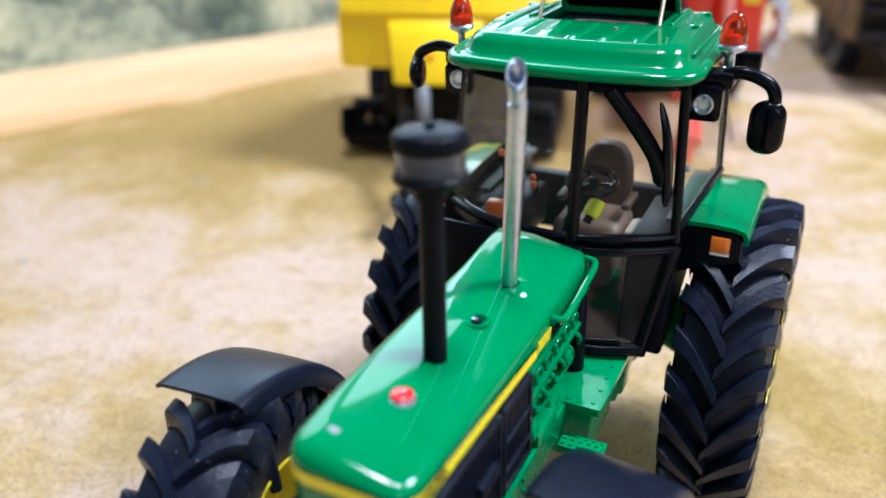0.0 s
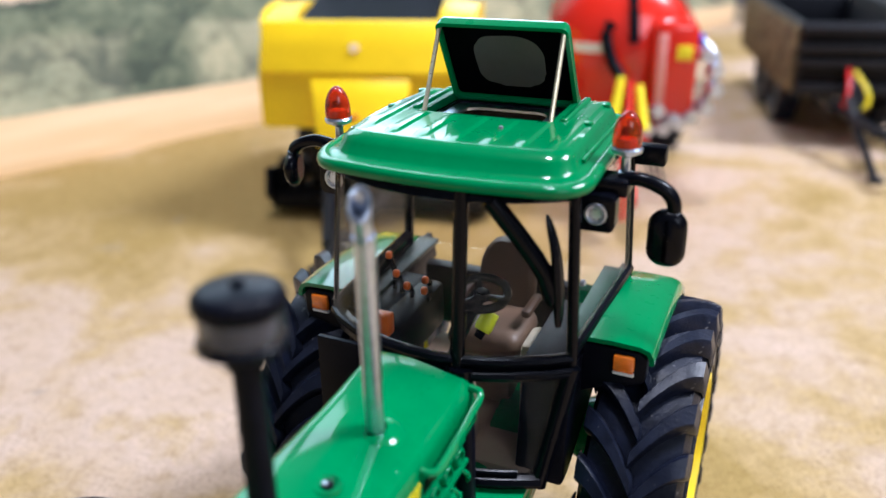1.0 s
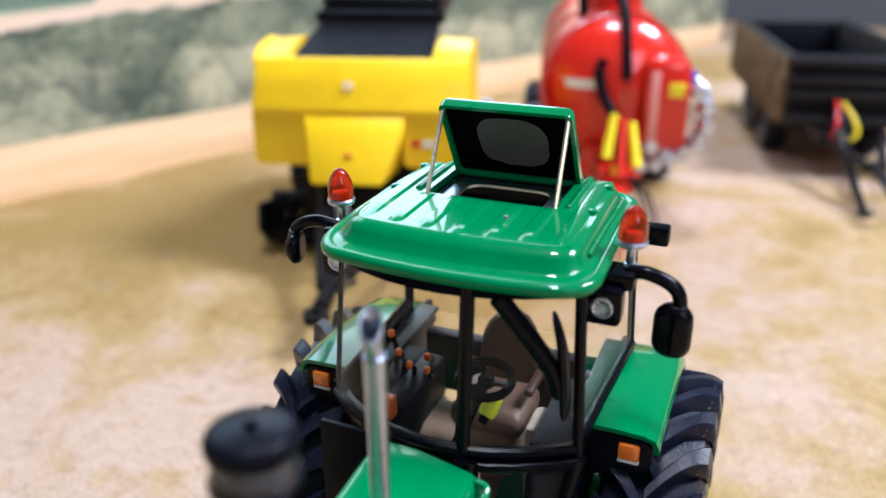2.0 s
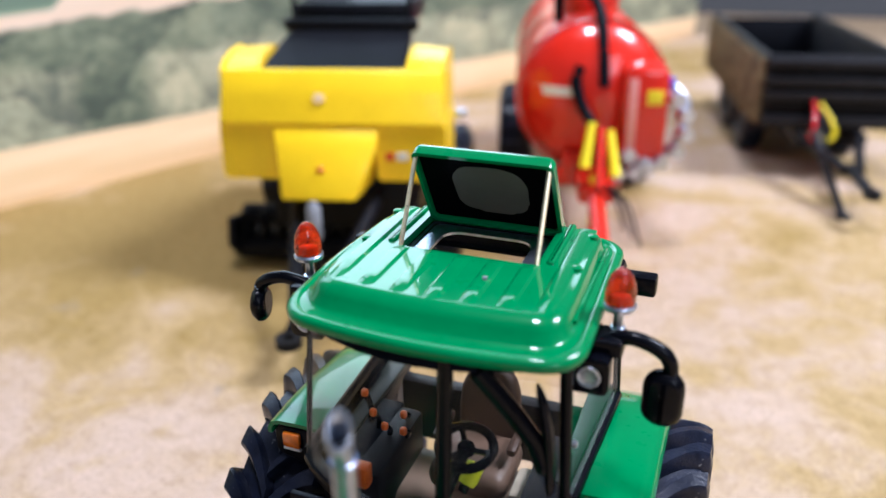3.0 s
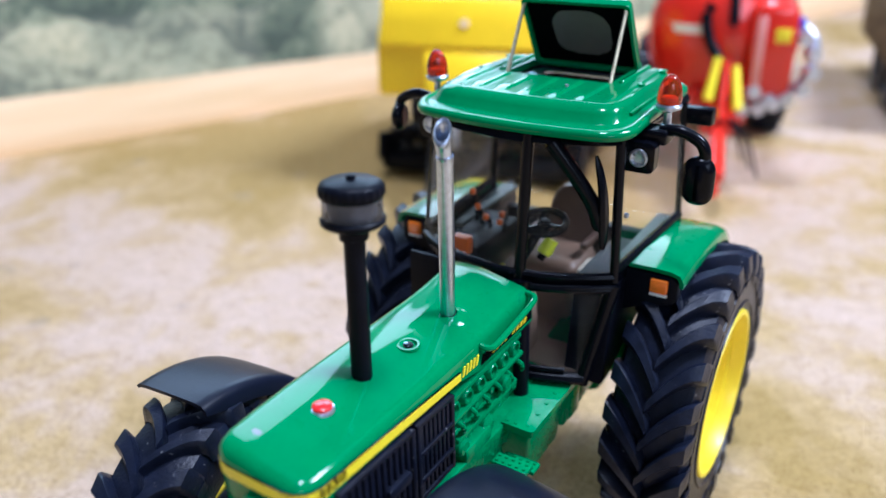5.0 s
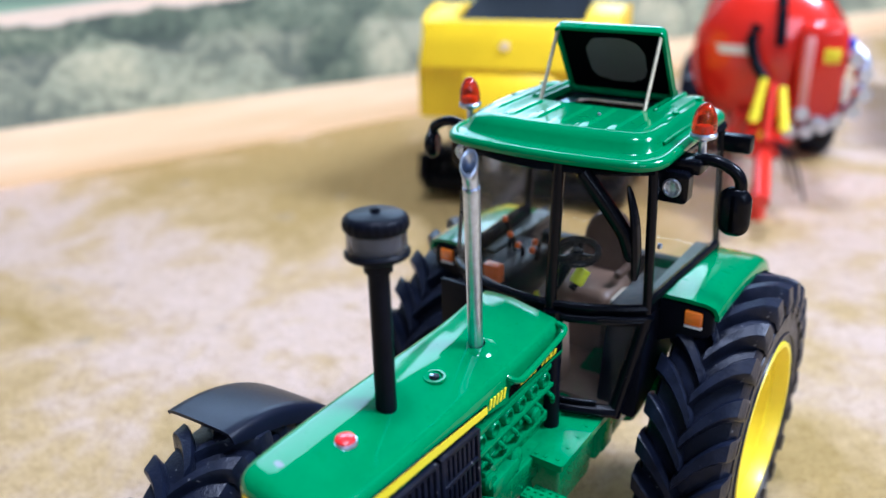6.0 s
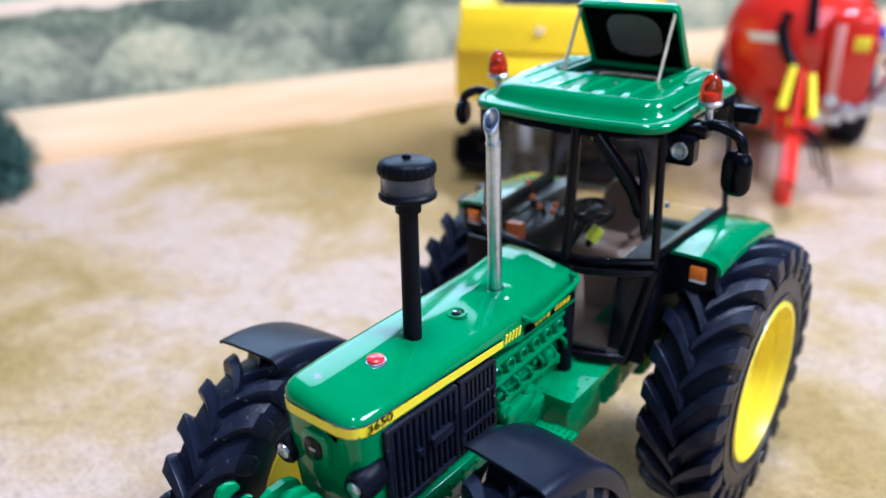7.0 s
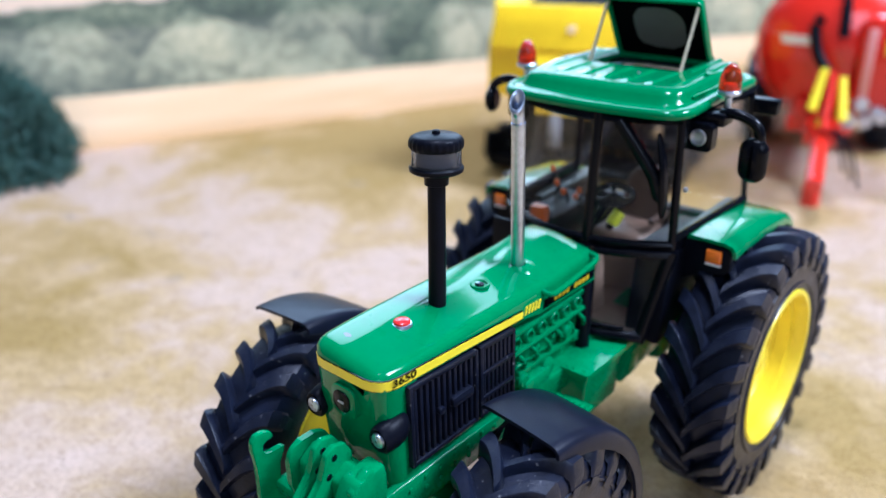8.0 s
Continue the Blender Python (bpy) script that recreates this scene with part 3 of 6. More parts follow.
def build_hood():
    bm = bmesh.new()
    loops = []
    ys = [(-78.0, 4.3, 2.2), (-77.7, 5.6, 1.2), (-77.0, 6.6, 0.45), (-76.0, 7.2, 0.1)] + [(y, 7.5, 0.0) for y in (-74.5, -70, -65, -58, -52, -46, -40, -36, -32, -28, -25, -22.4)] + [(-21.6, 7.2, 0.5), (-21.3, 6.4, 1.3)]
    for y, w, drop in ys:
        edge, low = 51.7 - (y + 68) * 0.018 + 0.8 * max(0.0, min(1.0, (y + 34) / 8)) - drop, along(y, HOOD_LOW)
        top = edge - 1.4
        wide = w + along(y, HOOD_FLARE)
        r, q = (1.5, 2.0) if y > -76.5 else (1.2, 1.5)
        loop = [(HX - wide, y, low), (HX - wide, y, (low + edge - r) / 2), (HX - wide, y, edge - r)]
        for k in range(1, 7):
            a = radians(15 * k)
            loop.append((HX - wide + r * (1 - math.cos(a)), y, edge - r * (1 - math.sin(a))))
        for k in range(1, 12):
            x = -wide + r + (w - 0.4 + wide - r - q) * k / 12
            fall = max(0.0, k / 12 - 0.40) / 0.60
            loop.append((HX + x, y, edge + (top - edge) * fall + 0.06 * math.sin(math.pi * min(1.0, k / 4.5))))
        for k in range(6, 0, -1):
            a = radians(15 * k)
            loop.append((HX + w - 0.4 - q * (1 - math.cos(a)), y, top - q * (1 - math.sin(a))))
        loop += [(HX + w - 0.4, y, top - q), (HX + w - 0.1, y, (low + top - q) / 2), (HX + w, y, low)]
        loops.append(loop)
    rings(bm, loops)
    hood = part("hood", bm, GREEN, tractor, "glossy green bonnet with faint nicks", 50)
    # swelling round the exhaust foot
    bm = bmesh.new()
    lathe(bm, (HX + 0.2, -36.6, 49.9), (0, 0, 1), [(0, 3.6), (0.6, 3.0), (0.9, 2.2), (0.95, 1.5)], 28)
    part("exhaust_collar", bm, GREEN, hood)
    # a flat black disc paints the dark gap round the exhaust's foot
    bm = bmesh.new()
    lathe(bm, (HX - 0.1, -36.2, 50.8), (0, 0, 1), [(0, 1.45), (0.12, 1.4)], 24, True)
    part("exhaust_gap_disc", bm, BLACK, hood)
    # radiator cap in a sunken ring
    bm = bmesh.new()
    lathe(bm, (HX + 0.3, -47.4, 50.85), (0, 0, 1), [(0, 1.75), (0.3, 1.65), (0.3, 1.3), (0.05, 1.2)], 28)
    part("filler_ring", bm, GREEN, hood)
    bm = bmesh.new()
    lathe(bm, (HX + 0.3, -47.4, 50.95), (0, 0, 1), [(0, 0.8), (0.16, 0.75), (0.2, 0.4), (0.22, 0.05)], 24, True)
    part("filler_cap", bm, BLACK, hood)
    # a small silver block stands for the glint on the cap
    bm = bmesh.new()
    box(bm, (HX + 0.1, -47.6, 51.28), (0.7, 0.5, 0.2), 0.08)
    part("cap_glint", bm, SILVER, hood)
    # red button
    bm = bmesh.new()
    lathe(bm, (HX - 0.3, -65.4, 51.1), (0, 0, 1), [(0, 1.65), (0.4, 1.5), (0.45, 1.3)], 28, True)
    part("button_ring", bm, SILVER, hood)
    bm = bmesh.new()
    lathe(bm, (HX - 0.3, -65.4, 51.55), (0, 0, 1), [(0, 1.35), (0.3, 1.3), (0.48, 1.0), (0.55, 0.1)], 28, True)
    part("button", bm, RED, hood, "small red button on the bonnet")
    return hood


hood = build_hood()


def stripe_loops(lift, h0, h1, y_end):
    """Outline of the band round the nose at a lift off the paint, between two heights above the bonnet's lower edge."""
    pts = []
    right = [(HX - 7.5, y_end), (HX - 7.5, -60.0), (HX - 7.5, -74.5), (HX - 7.2, -76.0), (HX - 6.6, -77.0), (HX - 5.6, -77.7), (HX - 4.3, -78.0)]
    left = [(2 * HX - x, y) for x, y in right[::-1]]
    right = [(x - along(y, HOOD_FLARE), y) for x, y in right]
    path = [Vector((x, y, 0)) for x, y in right + left]
    rows = []
    for i, p in enumerate(path):
        way = (path[min(i + 1, len(path) - 1)] - path[max(i - 1, 0)]).normalized()
        out = Vector((way.y, -way.x, 0))
        if out.dot(p - Vector((HX, -50, 0))) < 0:
            out = -out
        q = p + out * lift
        t = (p.y + 78) / 34.0
        hi = h1 - 0.25 * t
        z = along(p.y, HOOD_LOW)
        inner = p - out * 0.2
        rows.append([(q.x, q.y, z + h0), (q.x, q.y, z + hi), (inner.x, inner.y, z + hi), (inner.x, inner.y, z + h0)])
    return rows


bm = bmesh.new()
rings(bm, stripe_loops(0.05, 0.15, 1.92, -45.0))
part("stripe_border", bm, BLACK, hood, "thin black edging of the stripe")
bm = bmesh.new()
rings(bm, stripe_loops(0.10, 0.28, 1.76, -45.0))
part("stripe", bm, YELLOW_DECAL, hood, "yellow stripe along the bonnet")

# decals of the left flank: slanted dashes, then a black field with a yellow word shown as bars
for k in range(5):
    bm = bmesh.new()
    y0, z0 = -44.5 + k * 0.95, 46.15 - k * 0.06
    prism(bm, [(y0, z0), (y0 + 0.42, z0), (y0 + 0.9, z0 + 1.5), (y0 + 0.48, z0 + 1.5)], "x", HX + 7.4, HX + 7.58)
    part("stripe_dash", bm, YELLOW_DECAL, hood)
bm = bmesh.new()
prism(bm, [(-39.2, 45.1), (-22.6, 44.9), (-22.6, 46.5), (-38.4, 46.7)], "x", HX + 7.4, HX + 7.54)
part("name_field", bm, BLACK, hood, "black decal field on the bonnet's flank")
for k in range(9):
    if k == 4:
        continue
    bm = bmesh.new()
    y0, z0 = -35.8 + k * 1.28, 45.45 - k * 0.025
    for a in (0.0, 0.52):
        prism(bm, [(y0 + a, z0), (y0 + a + 0.27, z0), (y0 + a + 0.57, z0 + 0.85), (y0 + a + 0.30, z0 + 0.85)], "x", HX + 7.5, HX + 7.6)
    z1 = z0 + (0.0, 0.33, 0.6)[k % 3]
    prism(bm, [(y0 + 0.2, z1), (y0 + 0.7, z1), (y0 + 0.78, z1 + 0.25), (y0 + 0.28, z1 + 0.25)], "x", HX + 7.5, HX + 7.6)
    part("letter_bar", bm, YELLOW_DECAL, hood)
text_mesh("model_number", "3650", 1.65, BLACK, hood, pose((HX + 7.72) * MM, -73.4 * MM, 48.85 * MM, 90, 0, 90) @ pose(0, 0, 0, 0, 0, -3.5) @ Matrix.Diagonal((1.5, 1, 1, 1)), "black printed model number")

# grab rail on the bonnet's rear flank
bm = bmesh.new()
tube(bm, smooth_path([(HX + 7.0, -38.6, 48.2), (HX + 8.3, -38.2, 47.9), (HX + 8.7, -36, 47.8), (HX + 8.7, -27, 48.7), (HX + 8.6, -24.3, 49.0), (HX + 8.2, -23.2, 49.4), (HX + 6.8, -23.0, 49.6)], 5), 0.5, 8)
part("grab_rail", bm, GREEN, hood, "green grab rail")

# chipped paint near the nose
rng = random.Random(8)
bm = bmesh.new()
blob = [(-2.6 + (0.75 + 0.35 * rng.random()) * math.cos(2 * math.pi * k / 14), -73.4 + (0.3 + 0.35 * rng.random()) * math.sin(2 * math.pi * k / 14)) for k in range(14)]
prism(bm, blob, "z", 51.5, 51.86)
part("paint_chip", bm, PALE_PLASTIC, hood, "small bare chip in the paint")

# nose below the stripe
bm = bmesh.new()
rings(bm, [[(x, y, z) for x, y in round_rect(HX - 7.4, HX + 7.4, -77.8 + back, -70.5, (2.6, 2.6, 0.3, 0.3))] for z, back in ((31.0, 1.4), (32.0, 0.9), (40.0, 0.3), (48.3, 0.0))])
nose = part("nose", bm, GREEN, tractor, "glossy green nose under the bonnet", 50)
bm = bmesh.new()
prism(bm, round_rect(HX - 2.4, HX + 2.6, 42.0, 47.0, 1.3), "y", -78.5, -77.3, 0.25)
badge = part("badge_plate", bm, GREEN, nose)
bm = bmesh.new()
prism(bm, round_rect(HX - 1.75, HX + 1.55, 42.9, 46.2, 1.2), "y", -78.75, -78.3, 0.1)
part("badge", bm, BLACK, nose, "dark oval badge with plain centre")
bm = bmesh.new()
box(bm, (HX - 0.1, -78.8, 44.5), (1.2, 0.15, 0.35), 0.05)
part("badge_mark", bm, BLUE_GREY, nose)


def headlight(x, flip):
    bm = bmesh.new()
    loops = []
    for y, w, h, dx, dz in ((-78.3, 1.5, 1.6, 0, 0), (-78.6, 1.95, 2.1, 0, 0), (-78.2, 2.3, 2.5, 0, 0), (-76.6, 2.4, 2.6, 0.2, 0.15), (-75.0, 2.1, 2.45, 0.4, 0.35), (-73.7, 1.4, 1.9, 0.4, 0.7), (-73.0, 0.5, 0.9, 0.3, 0.9)):
        loops.append([(x + flip * dx + 0.88 * w * math.cos(2 * math.pi * k / 20) * (1 - 0.15 * math.sin(2 * math.pi * k / 20)), y, 41.0 + dz + 0.88 * h * math.sin(2 * math.pi * k / 20)) for k in range(20)])
    rings(bm, loops)
    house = part("headlight", bm, BLACK_MATT, tractor, "black headlight housing with clear lens")
    bm = bmesh.new()
    lathe(bm, (x, -78.15, 41.0), (0, -1, 0), [(0.3, 1.2), (0.62, 1.1), (0.75, 0.8), (0.8, 0.1)], 20, True)
    part("lens", bm, SILVER, house, "bright faceted lens")
    bm = bmesh.new()
    for k in range(9):
        a = k * 0.7
        box(bm, (x + 0.8 * math.cos(a) * (k % 3) / 2, -78.95, 41.0 + 0.8 * math.sin(a) * (k % 3) / 2), (0.35, 0.1, 0.35), 0.05)
    part("lens_facets", bm, LENS, house)


headlight(HX + 7.0, 1)
headlight(HX - 6.7, -1)

# core behind the side grilles
bm = bmesh.new()
prism(bm, [(-73.0, 33.2), (-47.8, 33.2), (-47.8, 46.0), (-73.0, 47.7)], "x", HX - 7.0, HX + 6.9, 0.3)
part("radiator_core", bm, BLACK_MATT, tractor)


def side_grille(y0, y1, count, name):
    """A frame with upright slats; the top follows the bonnet's lower edge."""
    x = HX + 7.0
    t0, t1 = along(y0, HOOD_LOW) - 0.35, along(y1, HOOD_LOW) - 0.35
    bm = bmesh.new()
    prism(bm, [(y0, 33.0), (y1, 33.0), (y1, t1), (y0, t0)], "x", x - 0.3, x + 0.45)
    grille = part(name, bm, BLACK, tractor, "black slatted side grille", 30)
    for a, b in ((y0, y0 + 0.8), (y1 - 0.8, y1)):
        bm = bmesh.new()
        prism(bm, [(a, 33.0), (b, 33.0), (b, along(b, HOOD_LOW) - 0.35), (a, along(a, HOOD_LOW) - 0.35)], "x", x, x + 1.3, 0.2)
        part("frame_upright", bm, GRILLE_BLACK, grille)
    for lo in (True, False):
        bm = bmesh.new()
        za, zb = (33.0, 33.0) if lo else (t0 - 0.8, t1 - 0.8)
        prism(bm, [(y0, za), (y1, zb), (y1, zb + 0.8), (y0, za + 0.8)], "x", x, x + 1.25, 0.2)
        part("frame_rail", bm, GRILLE_BLACK, grille)
    bm = bmesh.new()
    prism(bm, [(-0.34, 0), (0.34, 0), (0.34, 13.6), (-0.34, 13.6)], "x", 0, 1.0, 0.15)
    first = part("slat", bm, GRILLE_BLACK, grille)
    step = (y1 - y0 - 1.6) / count
    for k in range(count):
        y = y0 + 0.8 + step * (k + 0.5)
        m = pose(x * MM, y * MM, 33.6 * MM) @ Matrix.Diagonal((1, 1, (along(y, HOOD_LOW) - 1.0 - 33.8) / 13.6, 1))
        if k:
            piece("slat", first.data, grille, m)
        else:
            first.matrix_local = m
    return grille


front_grille = side_grille(-73.1, -57.6, 11, "side_grille")
rear_grille = side_grille(-57.1, -47.9, 7, "side_grille")
bm = bmesh.new()
prism(bm, round_rect(-64.2, -59.4, 39.2, 40.8, 0.4), "x", HX + 7.6, HX + 8.7, 0.2)
part("latch", bm, GRILLE_BLACK, front_grille)
bm = bmesh.new()
prism(bm, round_rect(-67.2, -66.0, 39.4, 40.6, 0.4), "x", HX + 7.6, HX + 8.6, 0.2)
part("latch", bm, GRILLE_BLACK, front_grille)
bm = bmesh.new()
for z in (36.5, 41.0):
    box(bm, (HX + 8.1, -52.5, z), (0.5, 8.2, 0.7), 0.15)
part("cross_rail", bm, GRILLE_BLACK, rear_grille)

# chassis rails with bolts, and the front axle
for s in (1, -1):
    bm = bmesh.new()
    x = HX + s * 7.0
    prism(bm, [(-79.0, 27.0), (-70.0, 24.6), (-45.0, 25.2), (-22.0, 25.2), (-22.0, 29.6), (-45.0, 30.6), (-79.0, 31.2)], "x", x - 0.9, x + 0.9, 0.7)
    rail = part("chassis_rail", bm, GREEN_DULL, tractor, "green cast chassis rail with bolt heads")
    if s > 0:
        bm = bmesh.new()
        for k in range(9):
            for r in range(2):
                lathe(bm, (x + 0.9, -77 + k * 3.4, 29.8 - r * 1.9 - (k % 2) * 0.5), (1, 0, 0), [(0, 0.42), (0.3, 0.36), (0.34, 0.05)], 8, True)
        part("bolts", bm, GREEN_DULL, rail)
bm = bmesh.new()
box(bm, (HX, -61.5, 17.2), (34, 6.5, 5.5), 1.2)
box(bm, (HX, -62, 24.0), (11, 10, 6), 1.2)
lathe(bm, (-20, -61.5, 17.2), (1, 0, 0), [(0, 4.2), (4, 4.4), (4.5, 2.6), (35.5, 2.6), (36, 4.4), (40, 4.2)], 24, True)
part("front_axle", bm, GREEN_DULL, tractor)

# front linkage: a cast cross beam, clevis plates and hooked arms
bm = bmesh.new()
loops = []
for x, g in ((HX - 3.6, 0.7), (HX - 3.2, 0.9), (HX + 0.4, 0.9), (HX + 0.8, 0.8), (HX + 6.7, 0.8), (HX + 7.1, 1.0), (HX + 8.4, 1.0), (HX + 8.7, 0.8)):
    loops.append([(x, -82.0 + 3.9 * g * math.cos(radians(30 + 60 * k)), 34.6 + 4.2 * g * math.sin(radians(30 + 60 * k))) for k in range(6)])
rings(bm, loops)
bmesh.ops.bevel(bm, geom=list(bm.edges), offset=0.35, segments=2, profile=0.5, affect="EDGES")
linkage = part("front_linkage", bm, GREEN_DULL, tractor, "green cast front linkage with clevis plates", 30)
LUG = [(-80.5, 38.5), (-81.5, 40.4), (-83.6, 41.0), (-85.2, 40.2), (-85.7, 38.4), (-86.3, 36.4), (-88.0, 34.6), (-90.0, 33.2), (-90.9, 31.4), (-90.2, 29.4), (-88.4, 28.8), (-86.6, 29.8), (-84.8, 31.8), (-82.6, 33.5), (-80.5, 34.5)]
for x in (HX + 0.6, HX + 3.0):
    bm = bmesh.new()
    prism(bm, [(y, z + 0.3) for y, z in LUG], "x", x - 0.55, x + 0.55, 0.25)
    part("clevis_plate", bm, GREEN_DULL, linkage)
    # flat black discs stand for the shade inside the pin holes
    for y, z in ((-83.8, 39.2), (-85.0, 36.6), (-88.8, 31.0)):
        bm = bmesh.new()
        lathe(bm, (x + 0.56, y, z + 0.3), (1, 0, 0), [(0, 0.55), (0.06, 0.5)], 12, True)
        part("pin_hole_disc", bm, BLACK, linkage)
bm = bmesh.new()
prism(bm, round_rect(-86.4, -78.6, 29.6, 39.0, 2.6), "x", HX - 4.6, HX - 3.5, 0.35)
part("end_flange", bm, GREEN_DULL, linkage)
bm = bmesh.new()
prism(bm, [(-86.4, 30.4), (-86.0, 35.2), (-84.2, 37.8), (-79.0, 38.2), (-79.0, 30.4)], "x", HX + 5.2, HX + 8.8, 0.6)
part("cast_block", bm, GREEN_DULL, linkage)
for k in range(6):
    bm = bmesh.new()
    lathe(bm, (HX + 5.8 + (k % 3) * 1.1, -86.1, 34.6 - (k // 3) * 2.4), (0, -1, 0), [(0, 0.45), (0.35, 0.4), (0.4, 0.05)], 8, True)
    part("bolt", bm, GREEN_DULL, linkage)


def hook_arm(x):
    bm = bmesh.new()
    outline = [(-88.6, 22), (-83.6, 22), (-84.5, 26.5), (-85.3, 30.8), (-85.0, 33.4), (-83.9, 34.7), (-83.6, 35.8), (-84.3, 36.0), (-85.6, 35.7), (-86.9, 35.9), (-87.7, 36.8), (-87.5, 38.1), (-86.7, 38.6), (-85.9, 38.2),
               (-85.3, 38.5), (-85.7, 39.5), (-86.9, 40.1), (-88.3, 40.1), (-89.1, 39.2), (-89.2, 37.6), (-88.8, 35.0), (-88.6, 32.6), (-89.0, 30.0), (-88.9, 26.0)]
    prism(bm, outline, "x", x - 0.5, x + 0.5, 0.2)
    part("hook_arm", bm, GREEN_DULL, tractor, "green hooked lower link arm")


hook_arm(-7.6)
bm = bmesh.new()
box(bm, (HX + 1, -84, 29.5), (20, 4, 2.2), 0.6)
part("hitch_shaft", bm, GREEN_DULL, tractor)

# engine flank with ports, pipes and bolts
bm = bmesh.new()
box(bm, (HX - 0.4, -34.4, 34.5), (11.5, 26.8, 20), 1.0)
engine = part("engine_block", bm, GREEN_DULL, tractor, "green cast engine block with ports and bolts")
bm = bmesh.new()
box(bm, (HX + 5.3, -35.8, 42.6), (3.2, 22.6, 1.2), 0.4)
box(bm, (HX + 5.6, -35.8, 39.2), (3.4, 22.6, 1.0), 0.4)
box(bm, (HX + 5.2, -35.5, 34.3), (3.6, 19, 1.4), 0.4)
box(bm, (HX + 5.8, -40.5, 31.4), (4.6, 8, 3.0), 0.8)
box(bm, (HX + 5.0, -37.0, 29.6), (5.0, 16, 1.6), 0.5)
part("manifold_ribs", bm, GREEN_DULL, engine)
for k in range(6):
    bm = bmesh.new()
    y = -45.6 + k * 3.8
    lathe(bm, (HX + 5.0, y, 40.9), (1, 0, 0), [(0, 1.5), (1.6, 1.5), (2.0, 1.2), (2.0, 0.85), (1.2, 0.8)], 16)
    part("port", bm, GREEN_DULL, engine)
    bm = bmesh.new()
    tube(bm, smooth_path([(HX + 5.8, y + 0.8, 38.6), (HX + 7.2, y + 1.4, 37.2), (HX + 6.8, y + 2.2, 35.4), (HX + 5.6, y + 2.4, 34.4)], 4), 0.42, 8)
    part("injector_pipe", bm, GREEN_DULL, engine)
for k in range(8):
    bm = bmesh.new()
    lathe(bm, (HX + 5.4, -43.6 + k * 2.5, 36.9 - (k % 2) * 3.9), (1, 0, 0), [(0, 0.75), (1.0, 0.7), (1.2, 0.4), (1.25, 0.05)], 10, True)
    part("bolt", bm, GREEN_DULL, engine)
for y, z, r in ((-44.0, 33.0, 1.5), (-36.5, 32.2, 1.8), (-30.5, 36.6, 1.4)):
    bm = bmesh.new()
    lathe(bm, (HX + 5.0, y, z), (1, 0, 0), [(0, r), (2.2, r), (2.6, r * 0.75), (2.7, 0.05)], 16, True)
    part("pump_cover", bm, GREEN_DULL, engine)

# gearbox, rear axle and underside
bm = bmesh.new()
box(bm, (0.5, -8, 25), (15, 34, 13), 1.5)
box(bm, (0, 10, 22.4), (24, 16, 15), 2.0)
lathe(bm, (-23, 10, 22.4), (1, 0, 0), [(0, 7), (6, 7.5), (12, 5), (38, 5), (44, 7.5), (50, 7)], 28, True)
part("gearbox", bm, GREEN_DULL, tractor)

# step box under the door
bm = bmesh.new()
loops = [[(x, y, z) for x, y in round_rect(4.0, 14.3 - i, -32.6 + i, -15.2 - 0.4 * i, 0.6)] for z, i in ((30.3, 0), (29.0, 0.1), (28.4, 0.7))]
rings(bm, loops[::-1])
step_box = part("step_box", bm, GREEN_DULL, tractor, "green step box below the cab door", 30)
bm = bmesh.new()
rings(bm, [[(x, y, z) for x, y in round_rect(4.5, 13.0 - g, -31.0 + g, -16.5 - g, 0.6)] for z, g in ((17.6, 1.5), (18.4, 1.0), (28.6, 0.0))])
part("box_body", bm, GREEN_DULL, step_box, "", 30)
bm = bmesh.new()
for i in range(5):
    for j in range(2):
        lathe(bm, (5.6 + j * 7.2, -31.2 + i * 3.4, 30.2), (0, 0, 1), [(0, 0.42), (0.25, 0.36), (0.28, 0.03)], 8, True)
for j in range(3):
    lathe(bm, (7.6 + j * 1.6, -31.6, 30.2), (0, 0, 1), [(0, 0.42), (0.25, 0.36), (0.28, 0.03)], 8, True)
part("rivets", bm, GREEN_DULL, step_box)
bm = bmesh.new()
prism(bm, [(-16.2, 19.5), (-2.0, 21.0), (5.0, 24.0), (5.0, 34.0), (-10.5, 31.6), (-16.0, 28.4)], "x", 4.5, 12.6, 0.6)
box(bm, (12.0, -13.4, 24.6), (3.0, 4.6, 7.4), 0.7)
part("side_tank", bm, GREEN_DULL, step_box)
for k, (y, z) in enumerate(((-36.4, 26.0), (-33.6, 24.2))):
    bm = bmesh.new()
    box(bm, (12.6, y, z), (6.2, 2.6, 0.8), 0.2)
    foot = part("footstep", bm, GREEN_DULL, tractor, "small green studded footstep")
    bm = bmesh.new()
    for i in range(5):
        for j in range(2):
            lathe(bm, (10.2 + i * 1.2, y - 0.6 + j * 1.2, z + 0.35), (0, 0, 1), [(0, 0.32), (0.3, 0.25)], 6, True)
    part("studs", bm, GREEN_DULL, foot)
    bm = bmesh.new()
    tube(bm, [(8.8, y + 0.3, z), (6.5, y + 2.5, 28.5)], 0.5, 8)
    part("bracket", bm, GREEN_DULL, foot)

# ---- cab ----
cab_low, cab_high = 50.3, 73.6
WIND_LOW = [(-18.6, -12.4), (-16.4, -14.4), (-12.6, -16.6), (-8.0, -18.2), (-3.0, -19.0), (0.8, -19.1), (3.6, -18.8), (7.6, -17.9), (11.8, -16.3), (15.6, -14.4), (18.6, -12.4)]
WIND_HIGH = [(x * 0.93, -0.9 + (y + 1.5) * 0.86) for x, y in WIND_LOW]
LEFT_LOW, LEFT_HIGH = [(18.6, -12.4), (20.2, 16.4)], [(17.3, -10.3), (19.0, 16.6)]
